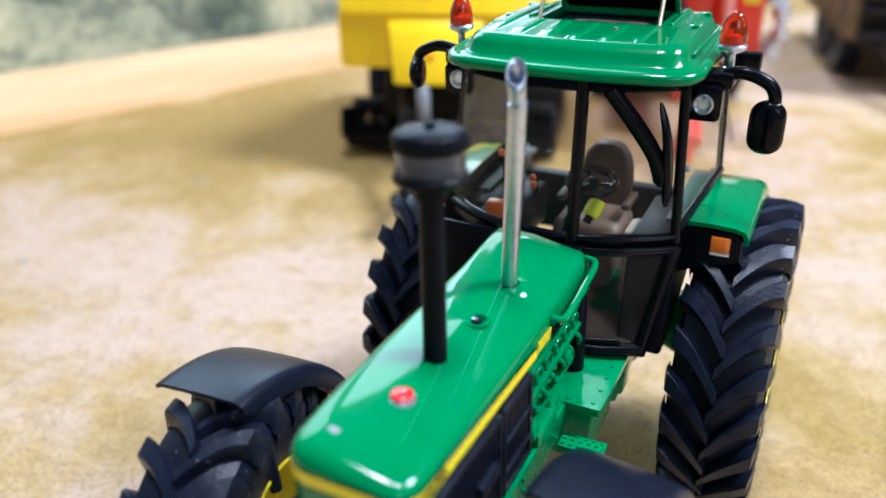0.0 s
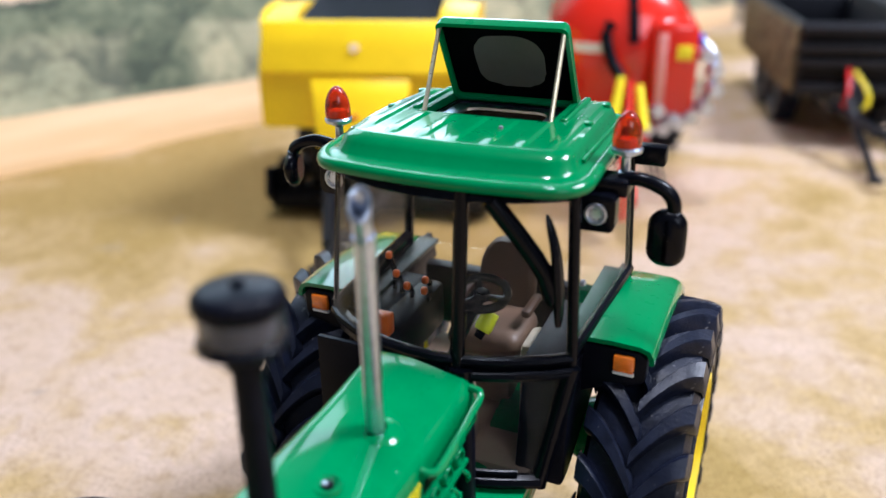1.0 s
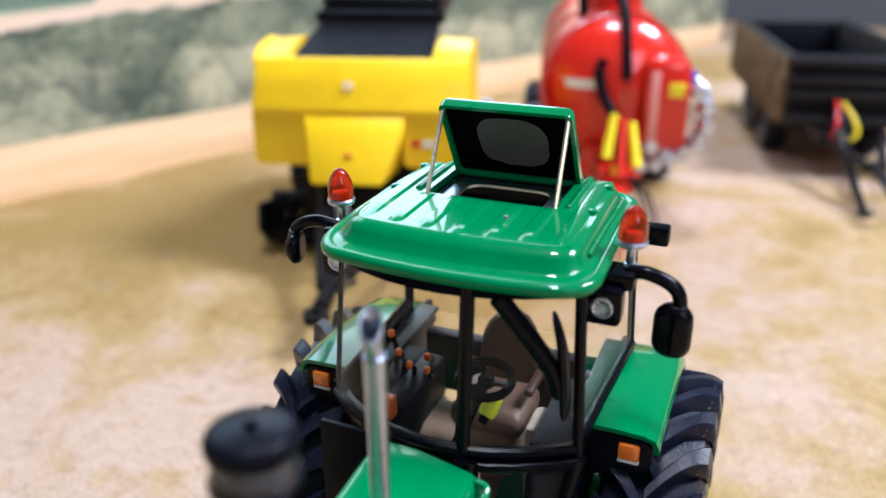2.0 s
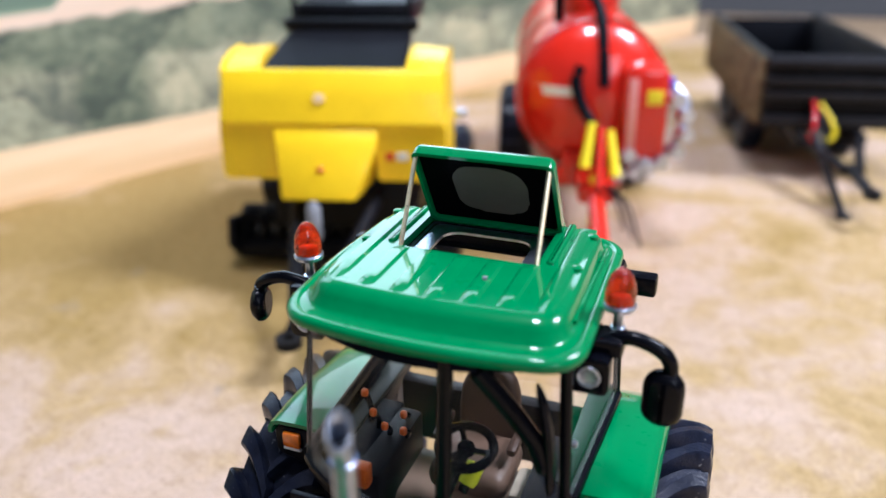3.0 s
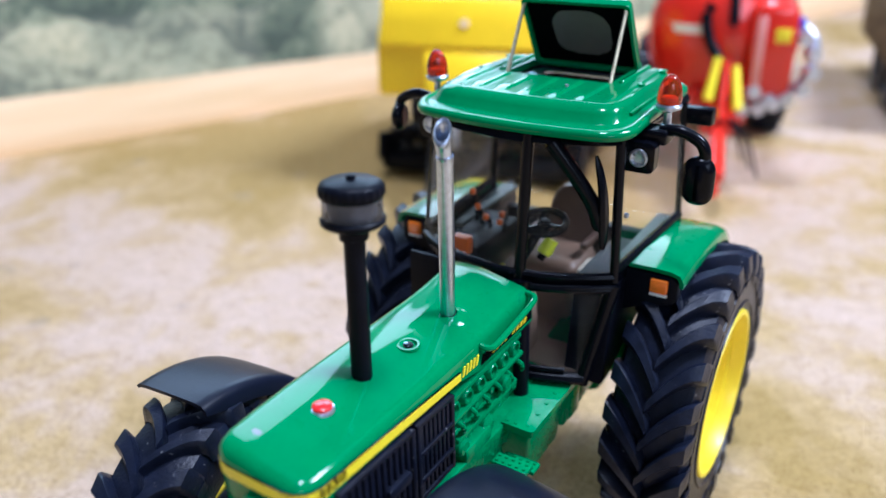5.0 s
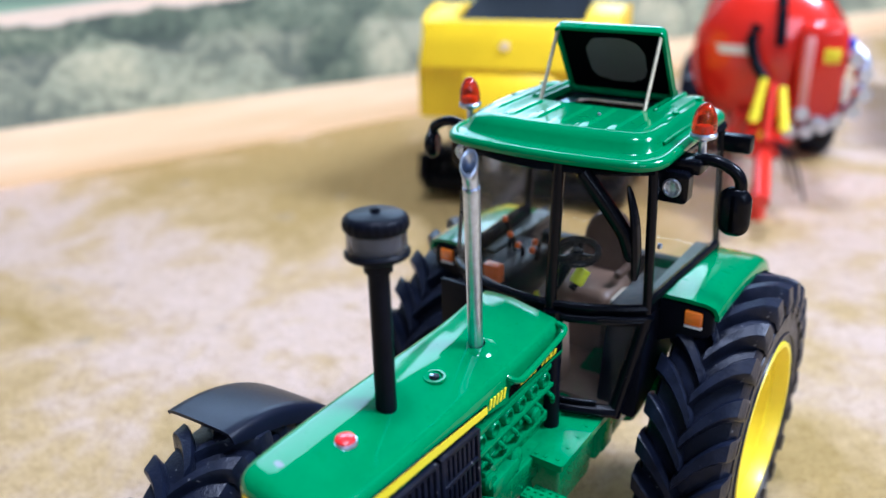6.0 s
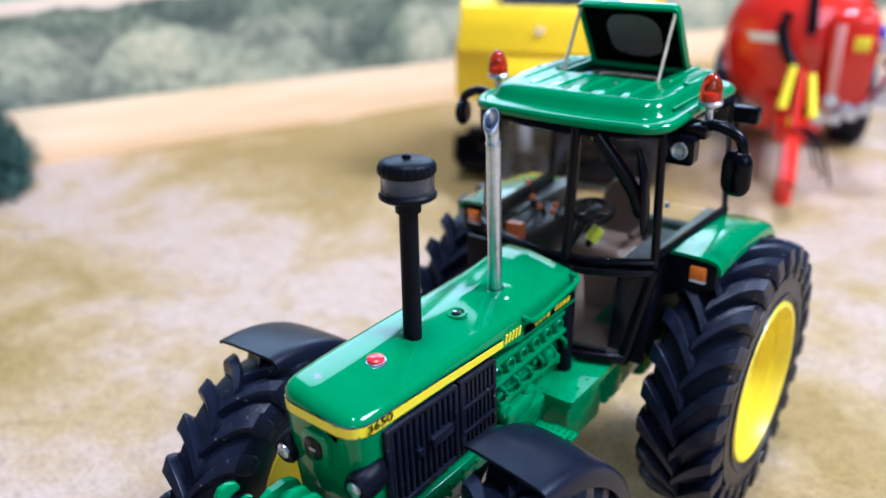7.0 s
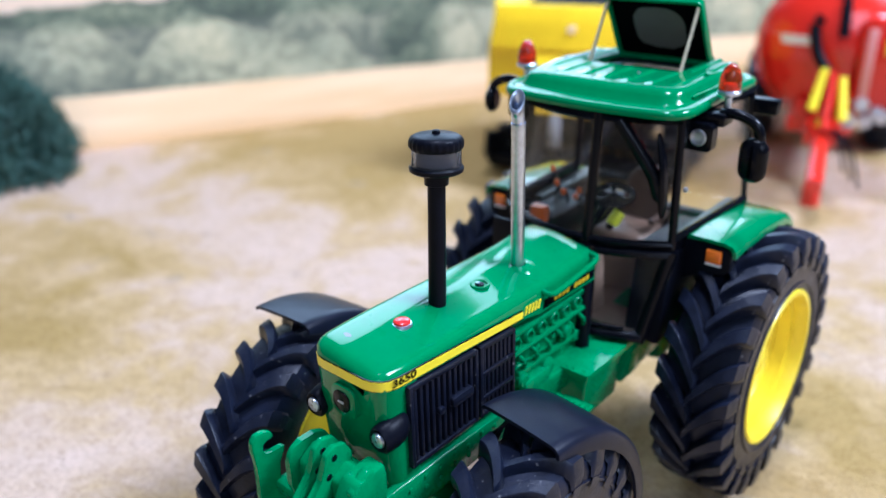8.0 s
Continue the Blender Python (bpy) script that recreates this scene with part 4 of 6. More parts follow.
BACK_LOW, BACK_HIGH = [(20.2, 16.4), (-20.2, 16.4)], [(19.0, 16.6), (-19.0, 16.6)]
RIGHT_LOW, RIGHT_HIGH = [(-20.2, 16.4), (-18.6, -12.4)], [(-19.0, 16.6), (-17.3, -10.3)]


def pane(low, high, z0, z1, name, host):
    bm = bmesh.new()
    grid = [[(x, y, z0) for x, y in low], [(x, y, z1) for x, y in high]]
    plate(bm, grid, 0.35)
    ob = part(name, bm, PANE, host, "smoked clear window pane", 60)
    ob.visible_shadow = False
    return ob


bm = bmesh.new()
sill_out = [(-20.2, 16.4)] + WIND_LOW + [(20.2, 16.4)]
sill_in = [(x * 0.93, y * 0.93 + 0.3) for x, y in sill_out]
rings(bm, [[(x, y, z) for x, y in ring_] for ring_, z in ((sill_out, 48.2), (sill_out, 50.3), (sill_in, 50.3), (sill_in, 48.2), (sill_out, 48.2))], False, False)
part("cab_sill", bm, BLACK, tractor, "black sill round the cab", 30)
pane(WIND_LOW[:7], WIND_HIGH[:7], cab_low, cab_high, "windscreen", tractor)
pane(WIND_LOW[6:], WIND_HIGH[6:], cab_low, cab_high, "door_window", tractor)
pane(LEFT_LOW, LEFT_HIGH, cab_low, cab_high, "side_window", tractor)
pane(BACK_LOW, BACK_HIGH, cab_low, cab_high, "rear_window", tractor)
pane(RIGHT_LOW, RIGHT_HIGH, cab_low, cab_high, "side_window", tractor)


def post(a, b, r, name="cab_post", flat=1.0):
    bm = bmesh.new()
    tube(bm, [a, Vector(a).lerp(Vector(b), 0.5), b], r, 10, True, flat)
    return part(name, bm, BLACK, tractor)


def at_low(p, z=cab_low):
    return (p[0], p[1], z)


post((4.3, -18.65, 49.5), (4.0, -15.8, 74.4), 1.0)
post(at_low(WIND_LOW[-1], 49.5), at_low(WIND_HIGH[-1], 74.4), 0.8)
post(at_low(WIND_LOW[0], 49.5), at_low(WIND_HIGH[0], 74.4), 0.4)
post(at_low(LEFT_LOW[1], 49.5), at_low(LEFT_HIGH[1], 74.4), 0.6)
post(at_low(RIGHT_LOW[0], 49.5), at_low(RIGHT_HIGH[0], 74.4), 0.85)


def bar_along(points, r, name, mat_=None, flat=1.0):
    bm = bmesh.new()
    tube(bm, points, r, 8, True, flat)
    return part(name, bm, mat_ or BLACK, tractor)


bar_along([at_low(p, 50.4) for p in WIND_LOW], 0.75, "window_rail")
bar_along([at_low(p, 51.3) for p in LEFT_LOW], 0.85, "window_rail")
bar_along([at_low(p, 51.3) for p in RIGHT_LOW], 0.85, "window_rail")
bar_along([at_low(p, 73.6) for p in LEFT_HIGH], 1.0, "window_rail")
bar_along([at_low(p, 73.6) for p in RIGHT_HIGH], 1.0, "window_rail")
bar_along([at_low(p, 73.6) for p in BACK_HIGH], 1.0, "window_rail")
bm = bmesh.new()
plate(bm, [[(x * 1.01, y - 0.3, 72.3) for x, y in WIND_HIGH], [(x * 0.97, y + 0.9, 74.4) for x, y in WIND_HIGH]], 0.9)
part("header_panel", bm, BLACK, tractor, "black panel under the roof edge")

# door: waist bar, lower pane and slanting frame
waist = [(x * 1.015, y - 0.35, 48.4) for x, y in WIND_LOW[6:]]
bar_along(waist, 0.85, "door_waist_bar")
bar_along([(x * 1.02, y - 0.8, 48.9) for x, y in WIND_LOW[8:]], 0.42, "door_handle")
LOWER_TOP = [(4.6, -18.9), (8.0, -18.1), (12.0, -16.5), (15.4, -14.8), (17.6, -13.4)]
LOWER_BOT = [(5.2, -19.9), (7.8, -19.4), (10.4, -18.6), (13.0, -17.6), (14.8, -16.8)]
bm = bmesh.new()
plate(bm, [[(x, y, 32.2) for x, y in LOWER_BOT], [(x, y, 48.0) for x, y in LOWER_TOP]], 0.35)
low_pane = part("door_lower_window", bm, PANE, tractor, "smoked clear lower door pane", 60)
low_pane.visible_shadow = False
bar_along([(x, y - 0.2, 31.6) for x, y in [(4.0, -20.0)] + LOWER_BOT[1:] + [(15.8, -16.2)]], 1.1, "door_bottom_frame")
bar_along([(x, y - 0.35, 33.3) for x, y in LOWER_BOT[:-1]], 0.4, "door_step_edge")
post((5.0, -19.8, 30.8), (4.9, -18.9, 49.5), 1.75, "door_front_frame")
post((15.4, -16.2, 30.6), (18.6, -12.4, 49.0), 1.35, "door_rear_frame")
bm = bmesh.new()
prism(bm, [(-15.4, 30.4), (-12.0, 49.0), (6.0, 49.2), (5.0, 37.5), (-9.5, 32.6), (-12.4, 30.4)], "x", 11.5, 18.8, 0.6)
part("cab_flank", bm, BLACK_MATT, tractor, "black cab flank behind the door")
bm = bmesh.new()
prism(bm, [(-10.0, 30.4), (-9.0, 49.0), (6.0, 49.2), (4.0, 36.0), (-4.0, 30.4)], "x", -18.8, -11.5, 0.6)
part("cab_flank", bm, BLACK_MATT, tractor)
bm = bmesh.new()
prism(bm, [(-19.4, 30.6), (-18.9, 49.4), (-18.0, 49.4), (-18.4, 30.6)], "x", -18.0, 3.8, 0.2)
part("firewall", bm, BLACK_MATT, tractor)
bm = bmesh.new()
box(bm, (0, 0, 31.2), (28, 32, 1.6), 0.3)
part("cab_floor", bm, CAB_BROWN, tractor, "brown cab floor")
bm = bmesh.new()
tube(bm, smooth_path([(7.4, -23.6, 29.8), (7.4, -23.6, 40.0), (7.0, -23.0, 46.0)], 4), 1.4, 14)
part("fuel_filter", bm, BLACK_MATT, tractor, "black upright canister beside the door")

# inside the cab
bm = bmesh.new()
box(bm, (1.5, 3.0, 42.9), (12.5, 12, 4.8), 2.2, None, 4)
seat = part("seat", bm, SEAT_TAN, tractor, "tan driver's seat with brown backrest")
bm = bmesh.new()
rings(bm, [[(1.5 + x * g, 9.2 + (z - 44) * 0.16 + y, z) for x, y in round_rect(-4.9, 4.9, -1.4, 1.4, 1.2)] for z, g in ((42, 0.85), (45, 0.98), (49, 1.02), (52, 0.96), (53.8, 0.82), (55.2, 0.58), (55.7, 0.30))])
part("backrest", bm, BROWN, seat)
for s in (-1, 1):
    bm = bmesh.new()
    box(bm, (1.5 + s * 5.9, 4.6, 47.6), (1.6, 7, 1.4), 0.6)
    part("armrest", bm, BROWN, seat)
bm = bmesh.new()
box(bm, (1.5, 3.5, 36.5), (9, 10, 10), 1.0)
part("seat_base", bm, CAB_BROWN, seat)
bm = bmesh.new()
prism(bm, [(-15.5, 31.5), (-9.5, 31.5), (-11.0, 44.0), (-15.0, 47.0)], "x", -5.5, 4.2, 0.8)
part("dashboard", bm, CAB_BROWN, tractor, "grey-brown dashboard")
bm = bmesh.new()
tube(bm, [(2.2, -16.4, 48.2), (2.8, -15.2, 51.2), (4.2, -9.6, 55.6)], [1.3, 1.0, 0.8], 12)
part("steering_column", bm, BLACK, tractor)
bm = bmesh.new()
axis = Vector((0.5, -1.6, 8.4)).normalized()
s_, t_ = frame_of(axis)
hub = Vector((4.2, -9.2, 56.0))
ring = [hub + (s_ * math.cos(2 * math.pi * k / 28) + t_ * math.sin(2 * math.pi * k / 28)) * 3.7 for k in range(29)]
tube(bm, ring, 0.68, 8, False)
for k in range(3):
    a = 2 * math.pi * k / 3 + 0.5
    tube(bm, [hub - axis * 0.6, hub + (s_ * math.cos(a) + t_ * math.sin(a)) * 3.6], 0.42, 6)
lathe(bm, hub - axis * 0.8, axis, [(0, 1.3), (0.8, 1.2), (1.0, 0.1)], 16, True)
wheel_ob = part("steering_wheel", bm, BLACK, tractor, "black three-spoked steering wheel")
bm = bmesh.new()
lathe(bm, hub + axis * 0.2, axis, [(0, 0.8), (0.3, 0.7), (0.4, 0.1)], 12, True)
part("hub_cap", bm, BLACK_MATT, wheel_ob)
bm = bmesh.new()
tube(bm, [(4.0, -10.4, 49.2), (4.6, -9.4, 50.6)], 0.7, 8)
ylever = part("lever", bm, BLACK, tractor)
bm = bmesh.new()
tube(bm, [(4.4, -9.8, 50.1), (4.6, -9.4, 50.6), (5.3, -8.2, 52.5)], [1.15, 1.35, 1.25], 10)
part("lever_grip", bm, LIME, ylever, "lime yellow lever grip")
bm = bmesh.new()
box(bm, (-11.5, -3.0, 45.0), (7, 17, 8), 1.2)
console = part("console", bm, CONSOLE_BROWN, tractor, "dark console with orange-tipped levers")
for x, y, z in ((-14.0, -2.8, 56.2), (-12.4, -3.6, 53.6), (-10.2, -4.4, 52.2), (-7.6, -3.6, 51.4), (-9.4, 0.6, 51.0)):
    bm = bmesh.new()
    tube(bm, smooth_path([(x - 0.6, y + 2.5, 48.5), (x, y + 1.6, (z + 48.5) / 2), (x, y, z)], 4), 0.45, 8)
    part("lever", bm, BLACK, console)
    bm = bmesh.new()
    box(bm, (x, y - 0.1, z), (1.05, 1.0, 1.3), 0.4, None, 3)
    part("knob", bm, ORANGE, console, "orange lever knob")
bm = bmesh.new()
box(bm, (-10.6, -12.6, 49.8), (3.6, 2.2, 3.6), 0.5)
part("orange_pad", bm, ORANGE, console, "orange control pad")
bm = bmesh.new()
box(bm, (10.6, -3.0, 40.0), (3.2, 7, 14), 1.2)
part("side_locker", bm, TAN, tractor, "cream side locker in the cab")
bm = bmesh.new()
box(bm, (0, 17.5, 40.0), (34, 3, 12), 0.8)
part("rear_shelf", bm, CONSOLE_BROWN, tractor)
# added ledges, tinted dark green-grey for the reflection low in the side windows
for s in (-1, 1):
    bm = bmesh.new()
    box(bm, (s * 17.4, 7.5, 49.2), (3.8, 24, 1.0), 0.3)
    part("reflection_ledge", bm, LEDGE_REFLECTION, tractor, "added dark ledge beside the seat, tinted for the window's reflection")

# wiper parts seen in the door window
bm = bmesh.new()
tube(bm, smooth_path([(8.0, -15.8, 73.0), (11.8, -15.0, 68.0), (14.9, -14.3, 63.2), (16.2, -14.0, 59.1)], 4), [1.25] * 9 + [1.3] * 3 + [0.9], 10)
part("wiper_arm", bm, BLACK, tractor, "black wiper arm across the door window")
bm = bmesh.new()
tube(bm, smooth_path([(14.7, -13.6, 71.2), (16.1, -13.9, 66.4), (16.8, -14.2, 60.5), (16.9, -14.2, 55.9)], 4), [0.3, 0.6, 0.8, 0.9, 1.0, 1.1, 1.15, 1.2, 1.2, 1.1, 1.0, 0.8, 0.5], 8, True, 0.7)
part("wiper_blade", bm, BLACK, tractor)
bm = bmesh.new()
lathe(bm, (18.4, -9.0, 60.2), (1, 0, 0), [(0, 0.5), (0.5, 0.45), (0.65, 0.25), (0.68, 0.05)], 14, True)
part("window_catch", bm, BLUE_GREY, tractor)

# ---- roof ----


def dense(pts, n=104):
    """The same outline with points at even steps."""
    p = [Vector((*q, 0)) for q in pts]
    seg = [(p[(i + 1) % len(p)] - p[i]).length for i in range(len(p))]
    total, out, i, done = sum(seg), [], 0, 0.0
    for k in range(n):
        want = total * k / n
        while done + seg[i] < want:
            done += seg[i]
            i += 1
        q = p[i].lerp(p[(i + 1) % len(p)], (want - done) / seg[i])
        out.append((q.x, q.y))
    return out


def roof_ring(inset, z, front=0.0):
    """One outline of the roof at an inset from its rim; front: how far the front run stands further back."""
    pts = round_rect(-19.9 + inset, 19.9 - inset, -14.6 + inset, 20.9 - inset, max(4.4 - inset * 0.5, 1.2), 6)
    out = []
    for x, y in dense(pts):
        t = max(0.0, min(1.0, (2.0 - y) / 15.0))
        narrow = 1 - 0.0016 * max(0.0, y)
        out.append((x * narrow, y - (2.6 - front * 0.15) * t * t * max(0.0, 1 - (x / 21) ** 2) + front * t, z + 0.5 * (1 - (x / 22) ** 2) * (1 - t) - 0.5 * t * t - 0.03 * max(0.0, y - 4)))
    return out


hatch_x, hatch_y0, hatch_y1 = 9.9, 2.7, 16.0
opening = dense(round_rect(-hatch_x, hatch_x, hatch_y0, hatch_y1, 0.8, 6))


def nearest_start(ring_pts, other):
    """Turns the second outline so that both start at the same bearing."""
    k = min(range(len(other)), key=lambda i: (other[i][0] - ring_pts[0][0] * 0.4) ** 2 + (other[i][1] - ring_pts[0][1] * 0.4) ** 2)
    return other[k:] + other[:k]


bm = bmesh.new()
skins = [roof_ring(1.2, 74.5), roof_ring(0.15, 74.6), roof_ring(0.0, 74.85), roof_ring(0.0, 75.5), roof_ring(0.2, 75.85), roof_ring(0.55, 76.1), roof_ring(0.95, 76.2), roof_ring(1.3, 76.1), roof_ring(1.55, 75.9), roof_ring(2.4, 76.05, 0.2),
         roof_ring(2.75, 76.35, 0.3), roof_ring(3.15, 77.5, 0.7), roof_ring(3.4, 78.0, 0.9), roof_ring(3.8, 78.35, 1.1), [(x, y, 78.45) for x, y, z in roof_ring(4.4, 78.45, 1.2)], [(x, y, 78.45) for x, y, z in roof_ring(4.8, 78.45, 1.2)]]
inner = nearest_start(skins[-1], opening)
skins.append([(x, y, 78.45) for x, y in inner])
skins.append([(x, y, 77.2) for x, y in inner])
rings(bm, skins, False)
roof = part("roof", bm, GREEN, tractor, "glossy green ribbed cab roof with an open hatch", 35)
def fading_rib(x, y0, y1, z0, z1, wide, high):
    """A low pressed ridge along the roof that rises softly from the sheet at both ends."""
    bm = bmesh.new()
    loops = []
    for k in range(13):
        t = k / 12
        y, z = y0 + (y1 - y0) * t, z0 + (z1 - z0) * t
        g = min(1.0, t * 6, (1 - t) * 9)
        h = high * g * g * (3 - 2 * g)
        loops.append([(x - wide, y, z - 0.5), (x - wide, y, z - 0.05), (x - wide * 0.62, y, z + h - 0.05), (x, y, z + h), (x + wide * 0.62, y, z + h - 0.05), (x + wide, y, z - 0.05), (x + wide, y, z - 0.5)])
    rings(bm, loops)
    return part("rib", bm, GREEN, roof, "", 25)


for k in range(7):
    fading_rib(-13.95 + k * 4.65, -10.9 + abs(k - 3) * 0.5, 2.5 if abs(k - 3) < 3 else 17.0, 78.45, 78.45, 1.25, 0.42)
for s in (-1, 1):
    bm = bmesh.new()
    rings(bm, [[(px, py, z) for px, py in round_rect(s * 11.6 - 0.6 + i, s * 11.6 + 0.6 - i, 3.4 + i, 17.4 - i, 0.5 - i * 0.5)] for z, i in ((77.8, 0), (78.6, 0.02), (78.85, 0.2), (78.9, 0.4))])
    part("rib", bm, GREEN, roof, "", 50)
    for y in (3.2, 14.0):
        bm = bmesh.new()
        lathe(bm, (s * 15.2, y, 78.3), (0, 0, 1), [(0, 0.8), (0.5, 0.75), (0.65, 0.3), (0.66, 0.05)], 12, True)
        part("roof_bolt", bm, GREEN, roof)
    bm = bmesh.new()
    box(bm, (s * 17.3, 4, 76.5), (0.6, 22, 0.6), 0.22)
    part("gutter_rib", bm, GREEN, roof)
bm = bmesh.new()
lathe(bm, (5.0, -4.1, 78.7), (0, 0, 1), [(0, 0.35), (0.5, 0.32), (0.55, 0.05)], 7, True)
part("roof_nick", bm, PALE_PLASTIC, roof, "small bright paint chip")
# lining with its own opening
bm = bmesh.new()
hole = nearest_start(roof_ring(1.4, 74.2), dense(round_rect(-9.2, 9.2, 3.2, 15.4, 1.2, 6)))
rings(bm, [roof_ring(1.2, 74.5), roof_ring(2.2, 73.4), [(x, y, 74.2) for x, y in hole], [(x, y, 77.1) for x, y in hole]], False)
part("roof_lining", bm, BLACK, tractor, "black roof lining under the shell")
bm = bmesh.new()
hole_b = nearest_start([(x, y, 0) for x, y in opening], dense(round_rect(-6.9, 6.9, 3.0, 13.6, 2.6, 6)))
rings(bm, [[(x * 1.01, y, 76.9) for x, y in opening], [(x, y, 76.7) for x, y in hole_b], [(x, y, 76.3) for x, y in hole_b]], False)
part("hatch_frame", bm, SILVER, tractor, "silvery hatch frame with worn plating")

# hatch lid, hinged at the back, held up by two wires
hinge, lid_top = Vector((0.4, 16.3, 78.3)), Vector((0.1, 9.4, 91.2))
up = (lid_top - hinge).normalized()
out_ = Vector((1, 0, 0)).cross(up)
turn_m = Matrix((Vector((1, 0, 0)), up, out_)).transposed()
lid_len = (lid_top - hinge).length


def lid_at(x, v, w):
    return hinge + Vector((x, 0, 0)) + up * v + out_ * w


def lid_loop(half, lo, hi, w, r):
    return [lid_at(x, v, w) for x, v in round_rect(-half, half, lo, hi, r, 5)]


facing = 1 if (turn_m @ Vector((0, 0, 1))).y < 0 else -1
bm = bmesh.new()
f = facing
rings(bm, [lid_loop(9.6, 0.6, lid_len - 0.6, -f * 0.6, 0.8), lid_loop(10.1, 0.1, lid_len - 0.1, -f * 0.2, 1.0), lid_loop(10.3, 0, lid_len, f * 0.3, 1.0), lid_loop(10.3, 0, lid_len, f * 1.6, 1.0),
           lid_loop(9.7, 0.6, lid_len - 0.6, f * 1.6, 0.8), lid_loop(9.6, 0.7, lid_len - 0.7, f * 0.7, 0.7)])
lid = part("hatch_lid", bm, GREEN, tractor, "raised green hatch lid with black lining", 40)
bm = bmesh.new()
rings(bm, [lid_loop(9.6, 0.7, lid_len - 0.7, f * 0.75, 0.7), lid_loop(9.5, 0.8, lid_len - 0.8, f * 0.95, 0.7)])
part("lid_lining", bm, HATCH_LINING, lid, "black glossy lid lining")
rng = random.Random(3)
bm = bmesh.new()
blob = []
for k in range(40):
    a = 2 * math.pi * k / 40
    wob = 1 + 0.05 * noise.noise((math.cos(a) * 2, math.sin(a) * 2, 1.7)) + (0.05 * rng.random() if math.sin(a) < -0.3 else 0)
    x = 5.6 * math.copysign(abs(math.cos(a)) ** 0.7, math.cos(a)) * wob
    v = lid_len * 0.53 + 4.7 * math.copysign(abs(math.sin(a)) ** 0.75, math.sin(a)) * wob
    blob.append((x + 0.4, v))
rings(bm, [[lid_at(x, v, f * 0.9) for x, v in blob], [lid_at(x, v, f * 1.06) for x, v in blob]])
part("lid_patch", bm, HATCH_PATCH, lid, "bare grey-brown patch on the lid lining")
for s in (-1, 1):
    bm = bmesh.new()
    tube(bm, [(s * 9.9, 2.7, 77.6), (s * 9.7, 9.0, 90.0)], 0.36, 8)
    part("hatch_strut", bm, STEEL, tractor, "thin bright wire strut")
    bm = bmesh.new()
    box(bm, (s * 9.7, 16.2, 78.6), (1.8, 1.6, 1.2), 0.4)
    part("hinge", bm, GREEN, tractor)

# ---- lamps, beacons and mirrors on the cab ----


def beacon(s):
    x, y = s * 21.8, -2.2
    bm = bmesh.new()
    lathe(bm, (x, y, 72.6), (0, 0, 1), [(0, 1.0), (1.6, 0.95), (1.7, 0.65), (3.6, 0.6), (3.8, 1.0), (4.3, 2.0), (4.8, 2.12), (5.1, 1.9)], 24, True)
    base = part("beacon", bm, SILVER, tractor, "beacon with amber dome on a silver stem")
    bm = bmesh.new()
    lathe(bm, (x, y, 77.5), (0, 0, 1), [(0, 1.85), (0.8, 1.95), (1.8, 1.9), (2.8, 1.72), (3.7, 1.36), (4.4, 0.88), (4.75, 0.38), (4.8, 0.02)], 28, True)
    part("dome", bm, AMBER, base, "orange-red translucent dome", 80)
    bm = bmesh.new()
    lathe(bm, (x, y, 77.5), (0, 0, 1), [(0, 1.0), (1.2, 0.9), (1.5, 0.5)], 12, True)
    part("bulb", bm, ORANGE_LENS, base)


beacon(1)
beacon(-1)


